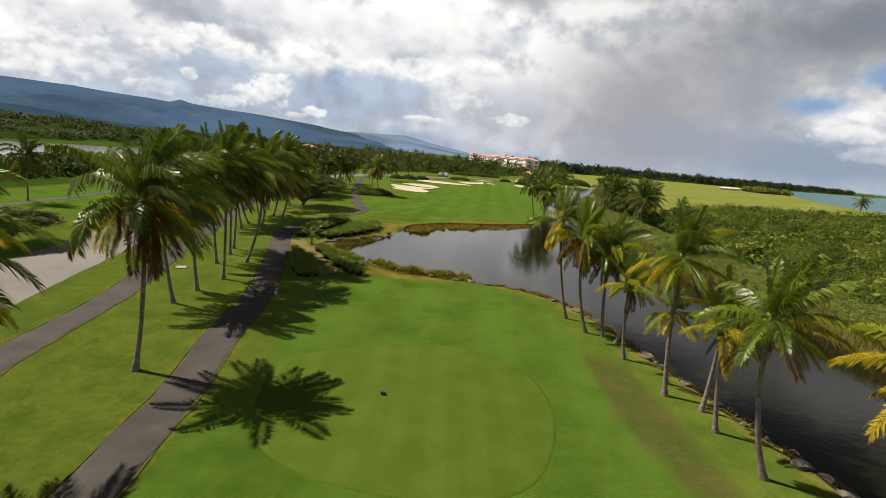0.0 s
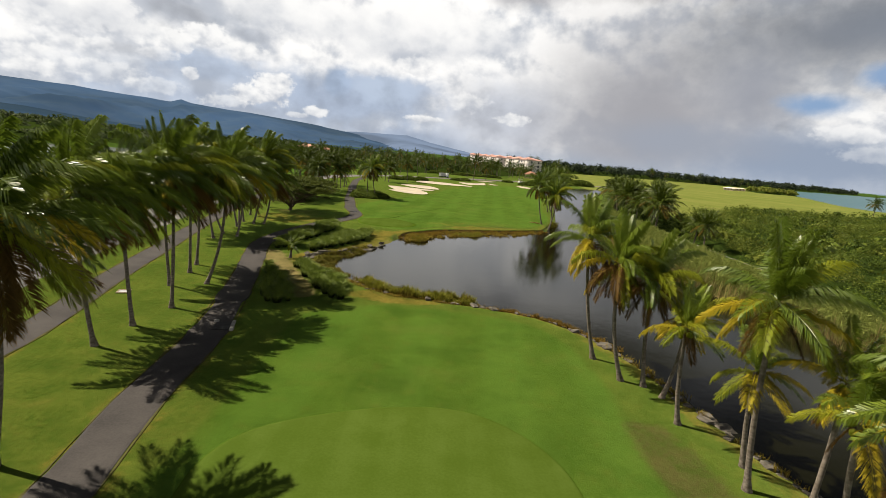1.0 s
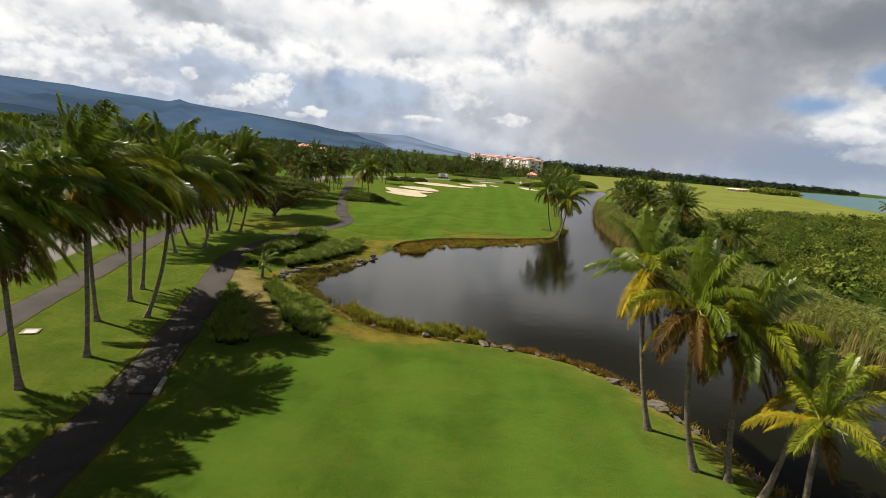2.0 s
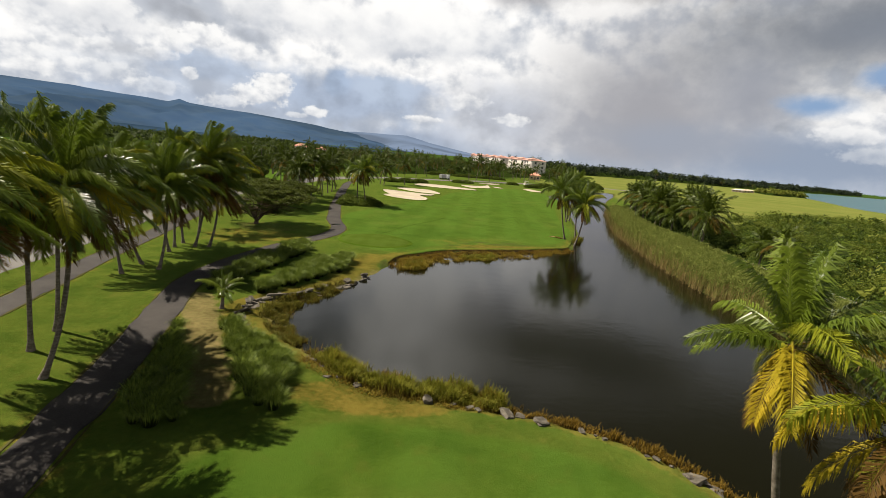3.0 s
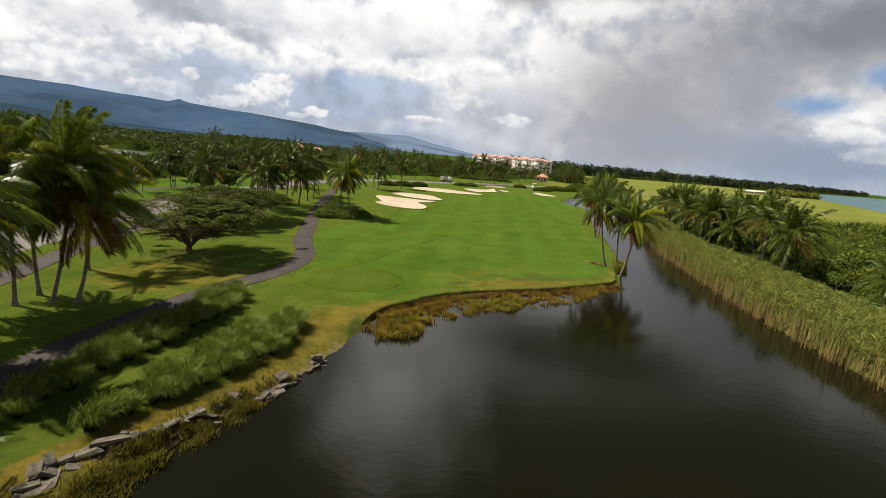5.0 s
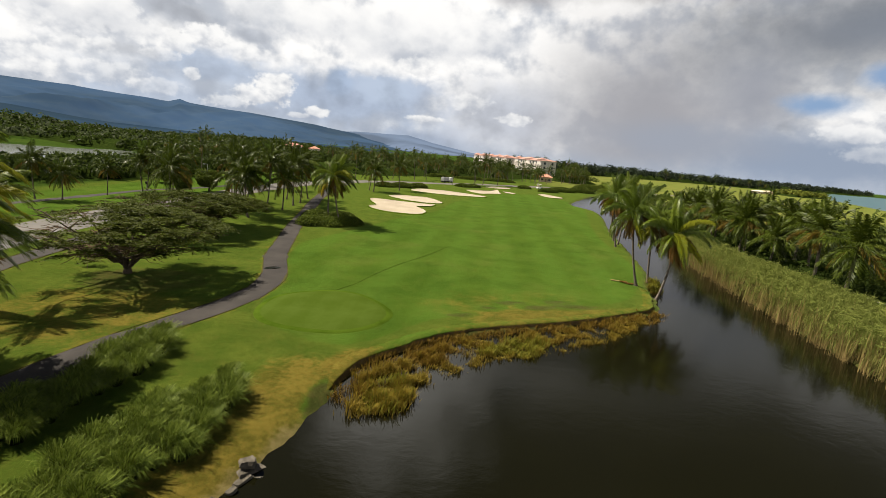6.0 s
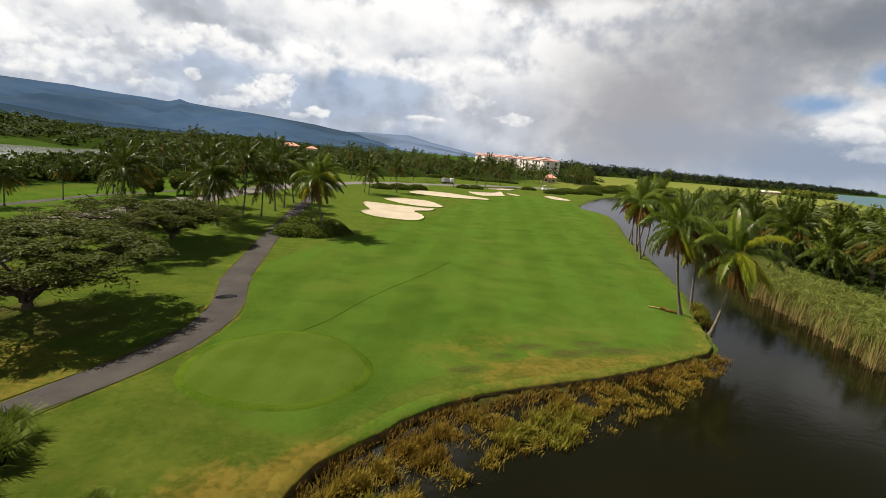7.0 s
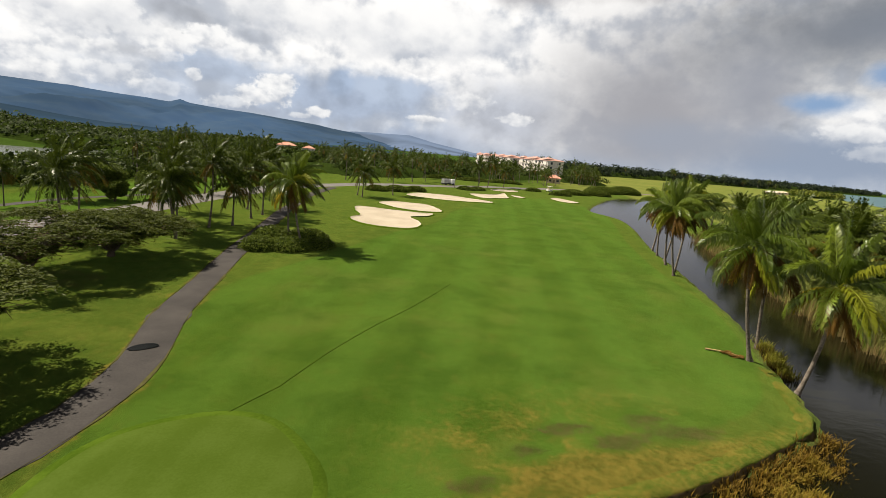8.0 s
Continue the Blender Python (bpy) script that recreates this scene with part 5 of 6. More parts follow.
grass_field("marsh_grass", np.array([(-5.2, 73.0), (-5.4, 76.6), (-3.4, 79.6), (-1.9, 77.6), (-2.8, 74.2)]), 5200, 0.7, 0.02, MARSH, "yellow marsh grass in shallow water", 71, gaps=True)
grass_field("marsh_grass", np.array([(-5.6, 75.0), (-4.2, 79.2), (-1.4, 82.2), (0.4, 82.6), (-0.6, 80.4), (-2.4, 77.8), (-3.4, 75.0)]), 4200, 0.5, 0.02, MARSH_RUST, "rust-brown marsh grass in shallow water", 79, gaps=True)
grass_field("marsh_grass", np.array([(-2.6, 81.2), (1, 84.2), (6, 86.4), (11, 89.2), (16.6, 92.8), (17.2, 92.0), (12, 87.6), (6, 84.2), (1.4, 82.2), (-1, 80.2)]), 8000, 0.4, 0.02, MARSH_RUST, "rust-brown marsh grass in shallow water", 80, gaps=True)
grass_field("marsh_grass_green", np.array([(-4.8, 73.4), (-4.6, 76), (-3.4, 77.4), (-2.6, 75.6), (-3.2, 73.4)]), 1500, 0.7, 0.022, MARSH_GREEN, "green marsh grass in shallow water", 82)
grass_field("marsh_grass", np.array([(-3.0, 80.6), (0, 83.6), (5, 85.6), (10, 88.6), (15.5, 91.8), (15.5, 90.6), (11, 86.0), (5.6, 82.4), (2, 80.4), (-0.8, 78.2)]), 8500, 0.5, 0.02, MARSH, "yellow marsh grass in shallow water", 72, gaps=True)
grass_field("marsh_grass_green", np.array([(1.0, 81.4), (3.6, 84.2), (6.2, 84.2), (4.6, 81.6)]), 1900, 0.7, 0.022, MARSH_GREEN, "green marsh grass in shallow water", 73)
grass_field("bank_grass", np.array([(2.8, 46.2), (0, 46.4), (-2.7, 46.4), (-5.9, 47.9), (-7.6, 50.2), (-7.0, 51.0), (-5.8, 50.4), (-4.0, 48.6), (-2.6, 47.9), (0.4, 48.0), (2.9, 47.2)]), 15000, 0.85, 0.02, MARSH_GREEN, "green and yellow bank grass at the waterline", 74)
grass_field("bank_grass", np.array([(3.2, 46.2), (0, 47.0), (-4.2, 48.0), (-7.2, 50.0), (-7.8, 51.0), (-6.2, 50.4), (-3.0, 48.8), (0.4, 48.0), (3.2, 47.0)]), 4200, 0.7, 0.02, MARSH_RUST, "rust-golden bank grass at the waterline", 78, gaps=True)
grass_field("bank_grass", np.array([(-8.6, 50.6), (-11, 53.2), (-12.9, 55.4), (-12.8, 58.6), (-11.0, 62.6), (-9.3, 66.4), (-8.6, 66.2), (-9.7, 62.2), (-11.5, 58.4), (-11.4, 56.0), (-9.6, 53.2), (-7.8, 51.6)]), 9000, 0.46, 0.018, BANK_GREEN, "yellowing bank grass below the stone wall", 75, gaps=True)
grass_field("bank_grass", np.array([(-8.4, 50.9), (-11, 53.4), (-12.8, 55.6), (-12.6, 58.6), (-10.8, 62.6), (-9.1, 66.4), (-8.5, 66.2), (-9.7, 62.2), (-11.5, 58.4), (-11.4, 56.0), (-9.6, 53.2), (-7.8, 51.6)]), 3200, 0.36, 0.018, MARSH_RUST, "brown bank grass below the stone wall", 84, gaps=True)
grass_field("bank_grass", np.array([(17.9, 17), (16.8, 23), (15.8, 27.4), (15.0, 31), (13.8, 36), (12.4, 39.6), (11.9, 39.2), (13.0, 36), (14.2, 31), (15.0, 27.4), (16.0, 23), (17.1, 17)]), 1100, 0.42, 0.02, MARSH, "sparse dry grass between bank stones", 76, gaps=True)
grass_field("bank_grass", np.array([(20.6, 100.2), (22.2, 104.6), (23.2, 107), (22.4, 107.4), (21.2, 104.8), (20.0, 101)]), 900, 0.9, 0.024, MARSH_GREEN, "green grass tuft under the leaning palms", 77)

grass_field("bank_grass", np.array([(2.6, 47.0), (6.2, 46.0), (9.4, 44.4), (11.3, 42.5), (13.1, 39.6), (12.6, 39.3), (10.9, 42.0), (8.6, 44.2), (4.8, 45.8), (2.5, 46.6)]), 3600, 0.42, 0.018, MARSH_RUST, "rust-brown grass along the pond edge of the lawn", 87)
grass_field("bank_grass", np.array([(-3.4, 46.0), (-5.4, 46.9), (-7.4, 48.4), (-8.2, 49.8), (-7.0, 49.6), (-5.2, 48.0), (-3.2, 47.0), (1.5, 46.2), (1.5, 45.6)]), 3600, 0.16, 0.016, MARSH, "short straw-coloured grass on the pond bank", 89, lean=0.9)

rim_rng = np.random.default_rng(86)
rim = spline([(-6.6, 74.6), (-5.7, 78.3), (-3.9, 80.7), (-1.3, 83.5), (2.8, 85.9), (8.3, 88.6), (13.7, 91.7), (17.2, 94.1)], False, 0.1)
rim = np.repeat(rim, 13, axis=0)
rim = rim + np.column_stack([0.5 + 0.35 * rim_rng.random(len(rim)), -0.65 + 0.4 * rim_rng.random(len(rim))]) * rim_rng.uniform(0.2, 1.5, (len(rim), 1)) + rim_rng.normal(0, 0.1, rim.shape)
rim = rim[lumps(rim, 1.0, 0.5, 0.25) > 0]
rv, rf, rr = blades(rim, np.maximum(ground_height(rim), WATER_Z - 0.1), 0.42, 0.018, 0.6, rim_rng)
tagged(new("marsh_grass", mesh_from("marsh_grass", rv, rf, MARSH_RUST, rise=rr)), "rust-brown grass hanging at the turf edge", "marsh grass", kind="stuff")


# ---- stones ----
def rock_mesh(seed, sx, sy, sz):
    rng = np.random.default_rng(seed)
    bm = bmesh.new()
    bmesh.ops.create_icosphere(bm, subdivisions=2, radius=0.5)
    for v in bm.verts:
        v.co = Vector((max(-0.36, min(0.36, v.co.x)), max(-0.36, min(0.36, v.co.y)), max(-0.34, min(0.3, v.co.z))))
        v.co += Vector(rng.normal(0, 0.035, 3))
        v.co = Vector((v.co.x * sx, v.co.y * sy, v.co.z * sz))
    return from_bm("stone", bm, ROCK)


ROCKS = [rock_mesh(80 + i, *s) for i, s in enumerate(((1.3, 0.9, 0.5), (1.0, 1.0, 0.55), (1.6, 0.8, 0.4), (0.9, 0.7, 0.5), (1.3, 1.1, 0.35)))]


def stones_along(points, gap, scale, label, group, seed, drift=0.3, lift=0.0):
    rng = random.Random(seed)
    line = spline(points, False, gap)
    for i, (x, y) in enumerate(line):
        x, y = x + rng.gauss(0, drift), y + rng.gauss(0, drift)
        if rng.random() < 0.25:
            continue
        ob = new("stone", ROCKS[rng.randrange(5)])
        k = scale * rng.choice((0.5, 0.65, 0.8, 1.0, 1.5)) * rng.uniform(0.8, 1.2)
        ob.matrix_basis = pose(x, y, gz(x, y) + 0.05 * k + lift, rng.uniform(-14, 14), rng.uniform(-14, 14), rng.uniform(0, 360)) @ Matrix.Scale(k, 4)
        tagged(ob, label, "stone", group)


stones_along([(18.2, 12), (17.3, 18), (16.2, 23), (15.2, 27.4), (14.4, 31), (13.2, 36), (12.0, 39.5), (10.2, 42.4)], 0.30, 0.7, "grey weathered bank stone", "stones on the channel bank", 3, 0.22)


stones_along([(10.3, 41.7), (9.1, 43.0), (7.3, 44.1), (4.6, 45.1), (1.5, 45.7), (-1.0, 46.0)], 0.5, 0.5, "pale rounded stone at the lawn's edge by the pond", "stones at the lawn's edge", 9, 0.12, 0.05)
stones_along([(-4.2, 47.0), (-5.8, 48.0), (-7.2, 49.2), (-8.4, 50.4)], 0.5, 0.5, "weathered stone among straw on the pond bank", "stones at the lawn's edge", 10, 0.3)


def slab_mesh(seed, sx, sy, sz):
    """A broken slab: a block with chipped corners and tilted faces."""
    rng = np.random.default_rng(seed)
    bm = bmesh.new()
    bmesh.ops.create_cube(bm, size=1.0)
    for v in bm.verts:
        v.co += Vector(rng.uniform(-0.16, 0.16, 3))
    bmesh.ops.bevel(bm, geom=bm.edges[:], offset=0.07, segments=1, affect="EDGES")
    for v in bm.verts:
        v.co += Vector(rng.normal(0, 0.02, 3))
        v.co = Vector((v.co.x * sx, v.co.y * sy, v.co.z * sz))
    return from_bm("stone", bm, ROCK)


SLABS = [slab_mesh(180 + i, *s) for i, s in enumerate(((1.3, 0.8, 0.22), (1.0, 0.8, 0.26), (1.6, 0.7, 0.18), (0.8, 0.6, 0.24), (1.2, 0.9, 0.16), (1.4, 0.6, 0.24)))]


def pond_wall(points, seed):
    """Courses of tumbled slabs along a line, each stone a thing of its own."""
    rng = random.Random(seed)
    for course, back, up in ((0, 0.5, -0.12), (1, 0.18, 0.02), (2, 0.0, 0.2)):
        line = spline(points, False, 0.46)
        for i in range(len(line) - 1):
            if course == 2 and rng.random() < 0.7 or course == 0 and rng.random() < 0.4 or rng.random() < 0.1:
                continue
            d = line[i + 1] - line[i]
            d = d / np.linalg.norm(d)
            x, y = line[i] + np.array((d[1], -d[0])) * (back + rng.gauss(0, 0.12))
            ob = new("stone", SLABS[rng.randrange(6)] if rng.random() < 0.6 else ROCKS[rng.randrange(5)])
            k = rng.uniform(0.4, 0.85)
            ob.matrix_basis = pose(x, y, gz(x, y) + 0.06 + up, rng.gauss(0, 14), rng.gauss(0, 14), math.degrees(math.atan2(d[1], d[0])) + rng.gauss(0, 30)) @ Matrix.Scale(k, 4)
            tagged(ob, "broken grey slab of the pond wall", "stone", "stones of the pond wall")


pond_wall([(-12.0, 51.0), (-13.3, 52.8), (-14.3, 55.2), (-14.3, 57.9), (-13.0, 59.8), (-11.4, 62.0), (-9.9, 64.2), (-8.6, 67.0), (-8.0, 69.2)], 4)


# ---- broad lawn trees ----
def lawn_tree(x, y, height, radius, shift, seed, label, density=1.0, bare=-9.0):
    """A flat-topped spreading tree: short forked trunk, long limbs, thin layered crown; bare twigs where x is under bare."""
    rng = np.random.default_rng(seed)
    base = new("spreading_tree")
    base.location = (x, y, gz(x, y))
    tagged(base, label, "tree", "spreading lawn trees")
    tv, tf, wv, wf = [], [], [], []
    count = [0, 0]

    def add(kind, v, f):
        (tv, wv)[kind].append(v), (tf, wf)[kind].append(f + count[kind])
        count[kind] += len(v)

    ends = []
    add(0, *tube([(0, 0, -0.2), (0.03, 0, 0.25), (0.1, 0, 0.7)], [0.4, 0.28, 0.2], 10, seed))
    for i in range(11):
        a = 2 * math.pi * (i + rng.uniform(-0.3, 0.3)) / 11
        reach = radius * rng.uniform(0.6, 0.97)
        zt = height * (0.86 - 0.22 * (reach / radius) ** 2 + rng.uniform(-0.05, 0.08))
        end = np.array((reach * math.cos(a) + shift[0], reach * math.sin(a) + shift[1], zt))
        p0, p1 = np.array((0.08, 0, 0.45)), np.array((0.3 * end[0], 0.3 * end[1], 0.5 * zt))
        s = np.linspace(0, 1, 10)[:, None]
        pts = (1 - s) ** 2 * p0 + 2 * s * (1 - s) * (p1 + np.array((0, 0, 0.9))) + s * s * end
        pts[1:] += rng.normal(0, 0.13, (9, 3))
        add(0, *tube(pts, np.linspace(0.15, 0.03, 10), 7, seed + i))
        for k in range(7):
            b = pts[2 + k]
            e = b + np.array((rng.normal(0, radius * 0.2), rng.normal(0, radius * 0.2), rng.uniform(0.1, 0.8)))
            e[2] = min(e[2], height * 0.9)
            m = (b + e) / 2 + rng.normal(0, 0.15, 3)
            add(0, *tube([b, m, e], [0.07, 0.045, 0.015], 5, k))
            ends.append(e)
            for q in range(13):
                o = b + (e - b) * rng.uniform(0.3, 1.0)
                w = o + rng.normal(0, 1, 3) * np.array((0.75, 0.75, 0.22))
                add(1, *tube([o, (o + w) / 2 + rng.normal(0, 0.09, 3), w], [0.03, 0.02, 0.01], 3, q))
        ends.append(end)
    part("trunk", mesh_from("trunk", np.vstack(tv), np.vstack(tf), BARK, smooth=True), base, "forked dark trunk with long limbs")
    part("branchwork", mesh_from("branchwork", np.vstack(wv), np.vstack(wf), TWIG), base, "thin bare brown twigs")
    ends = np.array(ends)
    extra = int(210 * density)
    r, a = radius * np.sqrt(rng.uniform(0.0, 1.05, extra)), rng.uniform(0, 2 * np.pi, extra)
    more = np.column_stack([r * np.cos(a) + shift[0], r * np.sin(a) + shift[1], height * (0.96 - 0.24 * (r / radius) ** 2) + rng.normal(0, 0.2, extra)])
    cl = np.vstack([ends, more])
    keep = rng.random(len(cl)) < np.clip(0.12 + (cl[:, 0] - bare) / (0.5 * radius), 0.06, 1.0)
    cl = cl[keep]
    per = 200
    # each spray is a thin tilted plate of fine leaflets
    tilt = rng.normal(0, 0.16, (len(cl), 1, 2))
    u = rng.normal(0, 1, (len(cl), per, 3)) * np.array((0.40, 0.34, 0.03)) * rng.uniform(0.6, 1.3, (len(cl), 1, 1))
    u[:, :, 2] += (u[:, :, :2] * tilt).sum(2) - 0.22 * (u[:, :, :2] ** 2).sum(2)
    p = (cl[:, None, :] + u).reshape(-1, 3)
    v, f = leaves(p, 0.115, rng, 0.25, 0.32)
    part("crown", mesh_from("crown", v, f, FEATHERY), base, "thin layered feathery crown")


lawn_tree(-27.2, 90.6, 5.7, 7.4, (0.2, -1.0), 91, "broad flat-topped tree with bare twigs and feathery leaves", 1.7, -1.8)
lawn_tree(-40.6, 43.4, 3.2, 3.6, (0.4, 0.0), 94, "low spreading tree on the lawn beyond the road", 0.8, -2.0)
lawn_tree(-33.0, 107.0, 4.9, 6.8, (0.6, -0.3), 92, "spreading flat-topped tree with forked trunk", 1.0, -2.6)
lawn_tree(-31.4, 113.5, 4.2, 5.2, (1.6, -0.4), 93, "small dense spreading tree beside the palms", 0.9, -3.0)


def bush(x, y, rx, ry, h, seed, label, group, mat=None, size=0.13):
    rng = np.random.default_rng(seed)
    base = new("bush")
    base.location = (x, y, gz(x, y))
    tagged(base, label, "bush", group)
    bm = bmesh.new()
    bmesh.ops.create_icosphere(bm, subdivisions=3, radius=1.0)
    for v in bm.verts:
        k = 0.82 + 0.16 * noise.noise(v.co * 2.3 + Vector((seed, 0, 0)))
        v.co = Vector((v.co.x * rx * k, v.co.y * ry * k, max(v.co.z, -0.15) * h * k))
    part("inside", from_bm("inside", bm, SHRUB_CORE, True), base)
    n = int(380 * rx * ry) + 500
    u = rng.normal(0, 1, (n, 3))
    u /= np.linalg.norm(u, axis=1)[:, None]
    u[:, 2] = np.abs(u[:, 2])
    u *= rng.uniform(0.78, 1.08, n)[:, None]
    v, f = leaves(u * np.array((rx, ry, h)), size, rng, 0.8)
    part("foliage", mesh_from("foliage", v, f, mat or SHRUB), base)


for i, (x, y, rx, ry, h) in enumerate(((-21.4, 121.8, 2.0, 2.2, 1.3), (-18.6, 123, 2.4, 2.6, 1.2), (-16.2, 125, 2.0, 2.2, 1.1), (-21.8, 126.6, 2.2, 2.6, 1.5), (-18.4, 128.4, 2.6, 2.6, 1.3))):
    bush(x, y, rx, ry, h, 200 + i, "rounded grey-green shrub in the palm bed", "shrubs in the palm bed")
for i, (x, y, rx, ry, h) in enumerate(((-22, 203, 3.0, 2.0, 1.4), (-17, 206, 3.5, 2.2, 1.6), (-12, 211, 3, 2, 1.5), (3, 238, 3, 2, 1.2), (7, 240, 3, 2, 1.2), (46, 262, 6, 3, 2), (56, 268, 6, 3, 2.2), (66, 292, 8, 4, 3),
                                        (38, 250, 4, 2, 1.6), (78, 300, 8, 5, 3.5), (30, 262, 3, 2, 1.4), (22.5, 300, 8, 2, 1.6), (8, 296, 8, 2, 1.6), (-8, 290, 6, 2, 1.6))):
    bush(x, y, rx, ry, h, 230 + i, "dark green rounded shrub on the far lawn", "shrubs across the course", size=0.24)


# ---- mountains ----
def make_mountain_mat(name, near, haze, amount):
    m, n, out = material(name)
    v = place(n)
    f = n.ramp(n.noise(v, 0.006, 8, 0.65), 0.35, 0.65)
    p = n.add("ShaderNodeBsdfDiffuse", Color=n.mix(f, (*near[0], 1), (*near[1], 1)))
    # distance haze painted in: the slopes give off a bluish glow of their own
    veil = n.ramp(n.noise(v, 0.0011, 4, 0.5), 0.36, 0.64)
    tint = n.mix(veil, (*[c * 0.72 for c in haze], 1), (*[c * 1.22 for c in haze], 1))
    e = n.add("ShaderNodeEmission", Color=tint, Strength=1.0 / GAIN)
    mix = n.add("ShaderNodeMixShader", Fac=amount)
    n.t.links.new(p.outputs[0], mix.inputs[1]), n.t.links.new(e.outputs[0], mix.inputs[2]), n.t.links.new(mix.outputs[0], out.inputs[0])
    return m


def mountain(name, ridge, r0, r1, mat, label, seed, rough):
    """A range seen far off: ridge gives bearing and height of the crest in degrees."""
    az = np.linspace(ridge[0][0], ridge[-1][0], 260)
    el = np.interp(az, [q[0] for q in ridge], [q[1] for q in ridge])
    rows = 36
    verts = []
    for i in range(rows):
        s = i / (rows - 1)
        for a, e in zip(az, el):
            r = r0 + (r1 - r0) * s
            top = 12 + r1 * math.tan(radians(e))
            x, y = r * math.sin(radians(a)), r * math.cos(radians(a))
            gully = noise.fractal(Vector((x * 0.0028, y * 0.0010, seed)), 1.0, 2.0, 6)
            z = -3 + (top + 3) * (s ** 1.35) + rough * gully * top * math.sin(math.pi * min(s * 1.0, 1)) * 0.6 + (rough * 10 * gully if s > 0.97 else 0)
            verts.append((x, y, z))
    w = len(az)
    i = (np.arange(rows - 1)[:, None] * w + np.arange(w - 1)).ravel()
    tagged(new(name, mesh_from(name, verts, np.column_stack([i, i + 1, i + w + 1, i + w]), mat, smooth=True)), label, "mountains", kind="structure")


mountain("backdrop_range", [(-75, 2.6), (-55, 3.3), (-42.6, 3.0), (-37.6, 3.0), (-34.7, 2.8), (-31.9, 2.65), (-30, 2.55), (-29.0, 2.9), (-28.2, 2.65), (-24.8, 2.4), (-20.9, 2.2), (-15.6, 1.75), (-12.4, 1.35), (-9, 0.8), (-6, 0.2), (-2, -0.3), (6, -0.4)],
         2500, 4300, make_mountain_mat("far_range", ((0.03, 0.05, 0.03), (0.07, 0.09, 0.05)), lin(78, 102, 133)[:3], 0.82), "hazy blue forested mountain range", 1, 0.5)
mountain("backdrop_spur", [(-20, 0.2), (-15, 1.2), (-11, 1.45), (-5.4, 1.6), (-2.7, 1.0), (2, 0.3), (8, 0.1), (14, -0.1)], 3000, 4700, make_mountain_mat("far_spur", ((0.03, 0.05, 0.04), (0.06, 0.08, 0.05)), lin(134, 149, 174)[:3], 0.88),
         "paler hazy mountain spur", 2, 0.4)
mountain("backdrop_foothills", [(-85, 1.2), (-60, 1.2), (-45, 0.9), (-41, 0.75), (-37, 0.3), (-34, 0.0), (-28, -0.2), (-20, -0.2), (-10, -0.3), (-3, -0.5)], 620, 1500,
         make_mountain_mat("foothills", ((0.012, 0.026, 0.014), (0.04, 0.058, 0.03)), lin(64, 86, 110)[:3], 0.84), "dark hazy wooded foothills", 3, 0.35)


# ---- buildings ----
WHITE_WALL = surface("white_render", (0.52, 0.48, 0.44), (0.64, 0.60, 0.56), 0.3, 3, 0.8, 0.1)
PINK_ROOF = surface("pink_tile_roof", (0.37, 0.20, 0.165), (0.47, 0.285, 0.24), 0.4, 4, 0.8, 0.3)
RED_ROOF = surface("red_tile_roof", (0.42, 0.19, 0.13), (0.52, 0.28, 0.21), 0.4, 4, 0.8, 0.3)
DARK_GLASS = surface("dark_glass", (0.03, 0.035, 0.045), (0.06, 0.07, 0.08), 0.5, 3, 0.15, 0.0)
TAN_WALL = surface("tan_wall", (0.45, 0.36, 0.27), (0.58, 0.48, 0.36), 0.4, 3, 0.85, 0.1)
WHITE_PAINT = surface("white_paint", (0.72, 0.72, 0.71), (0.82, 0.82, 0.80), 1.0, 8, 0.4, 0.05)
BLACK_RUBBER = surface("black_rubber", (0.015, 0.015, 0.015), (0.035, 0.035, 0.035), 2, 12, 0.8, 0.2)
GREY_METAL = surface("grey_metal", (0.30, 0.30, 0.30), (0.45, 0.45, 0.44), 1, 9, 0.45, 0.1, metallic=0.6)
WOOD_POST = surface("grey_wood", (0.16, 0.12, 0.08), (0.30, 0.24, 0.17), 1, 14, 0.9, 0.4)
STRAW = surface("dry_frond", (0.30, 0.20, 0.09), (0.48, 0.34, 0.16), 1, 12, 0.9, 0.3)


def hip_roof(sx, sy, h, over, mat, name="roof"):
    bm = bmesh.new()
    a, b = sx / 2 + over, sy / 2 + over
    low = [bm.verts.new(p) for p in ((-a, -b, -0.15), (a, -b, -0.15), (a, b, -0.15), (-a, b, -0.15))]
    eave = [bm.verts.new(p) for p in ((-a, -b, 0.12), (a, -b, 0.12), (a, b, 0.12), (-a, b, 0.12))]
    r = max(a - b, 0.2)
    p, q = bm.verts.new((-r, 0, h)), bm.verts.new((r, 0, h))
    for f in ((low[3], low[2], low[1], low[0]), (eave[0], eave[1], q, p), (eave[2], eave[3], p, q), (eave[1], eave[2], q), (eave[3], eave[0], p)):
        bm.faces.new(f)
    for i in range(4):
        j = (i + 1) % 4
        bm.faces.new((low[i], low[j], eave[j], eave[i]))
    return from_bm(name, bm, mat)


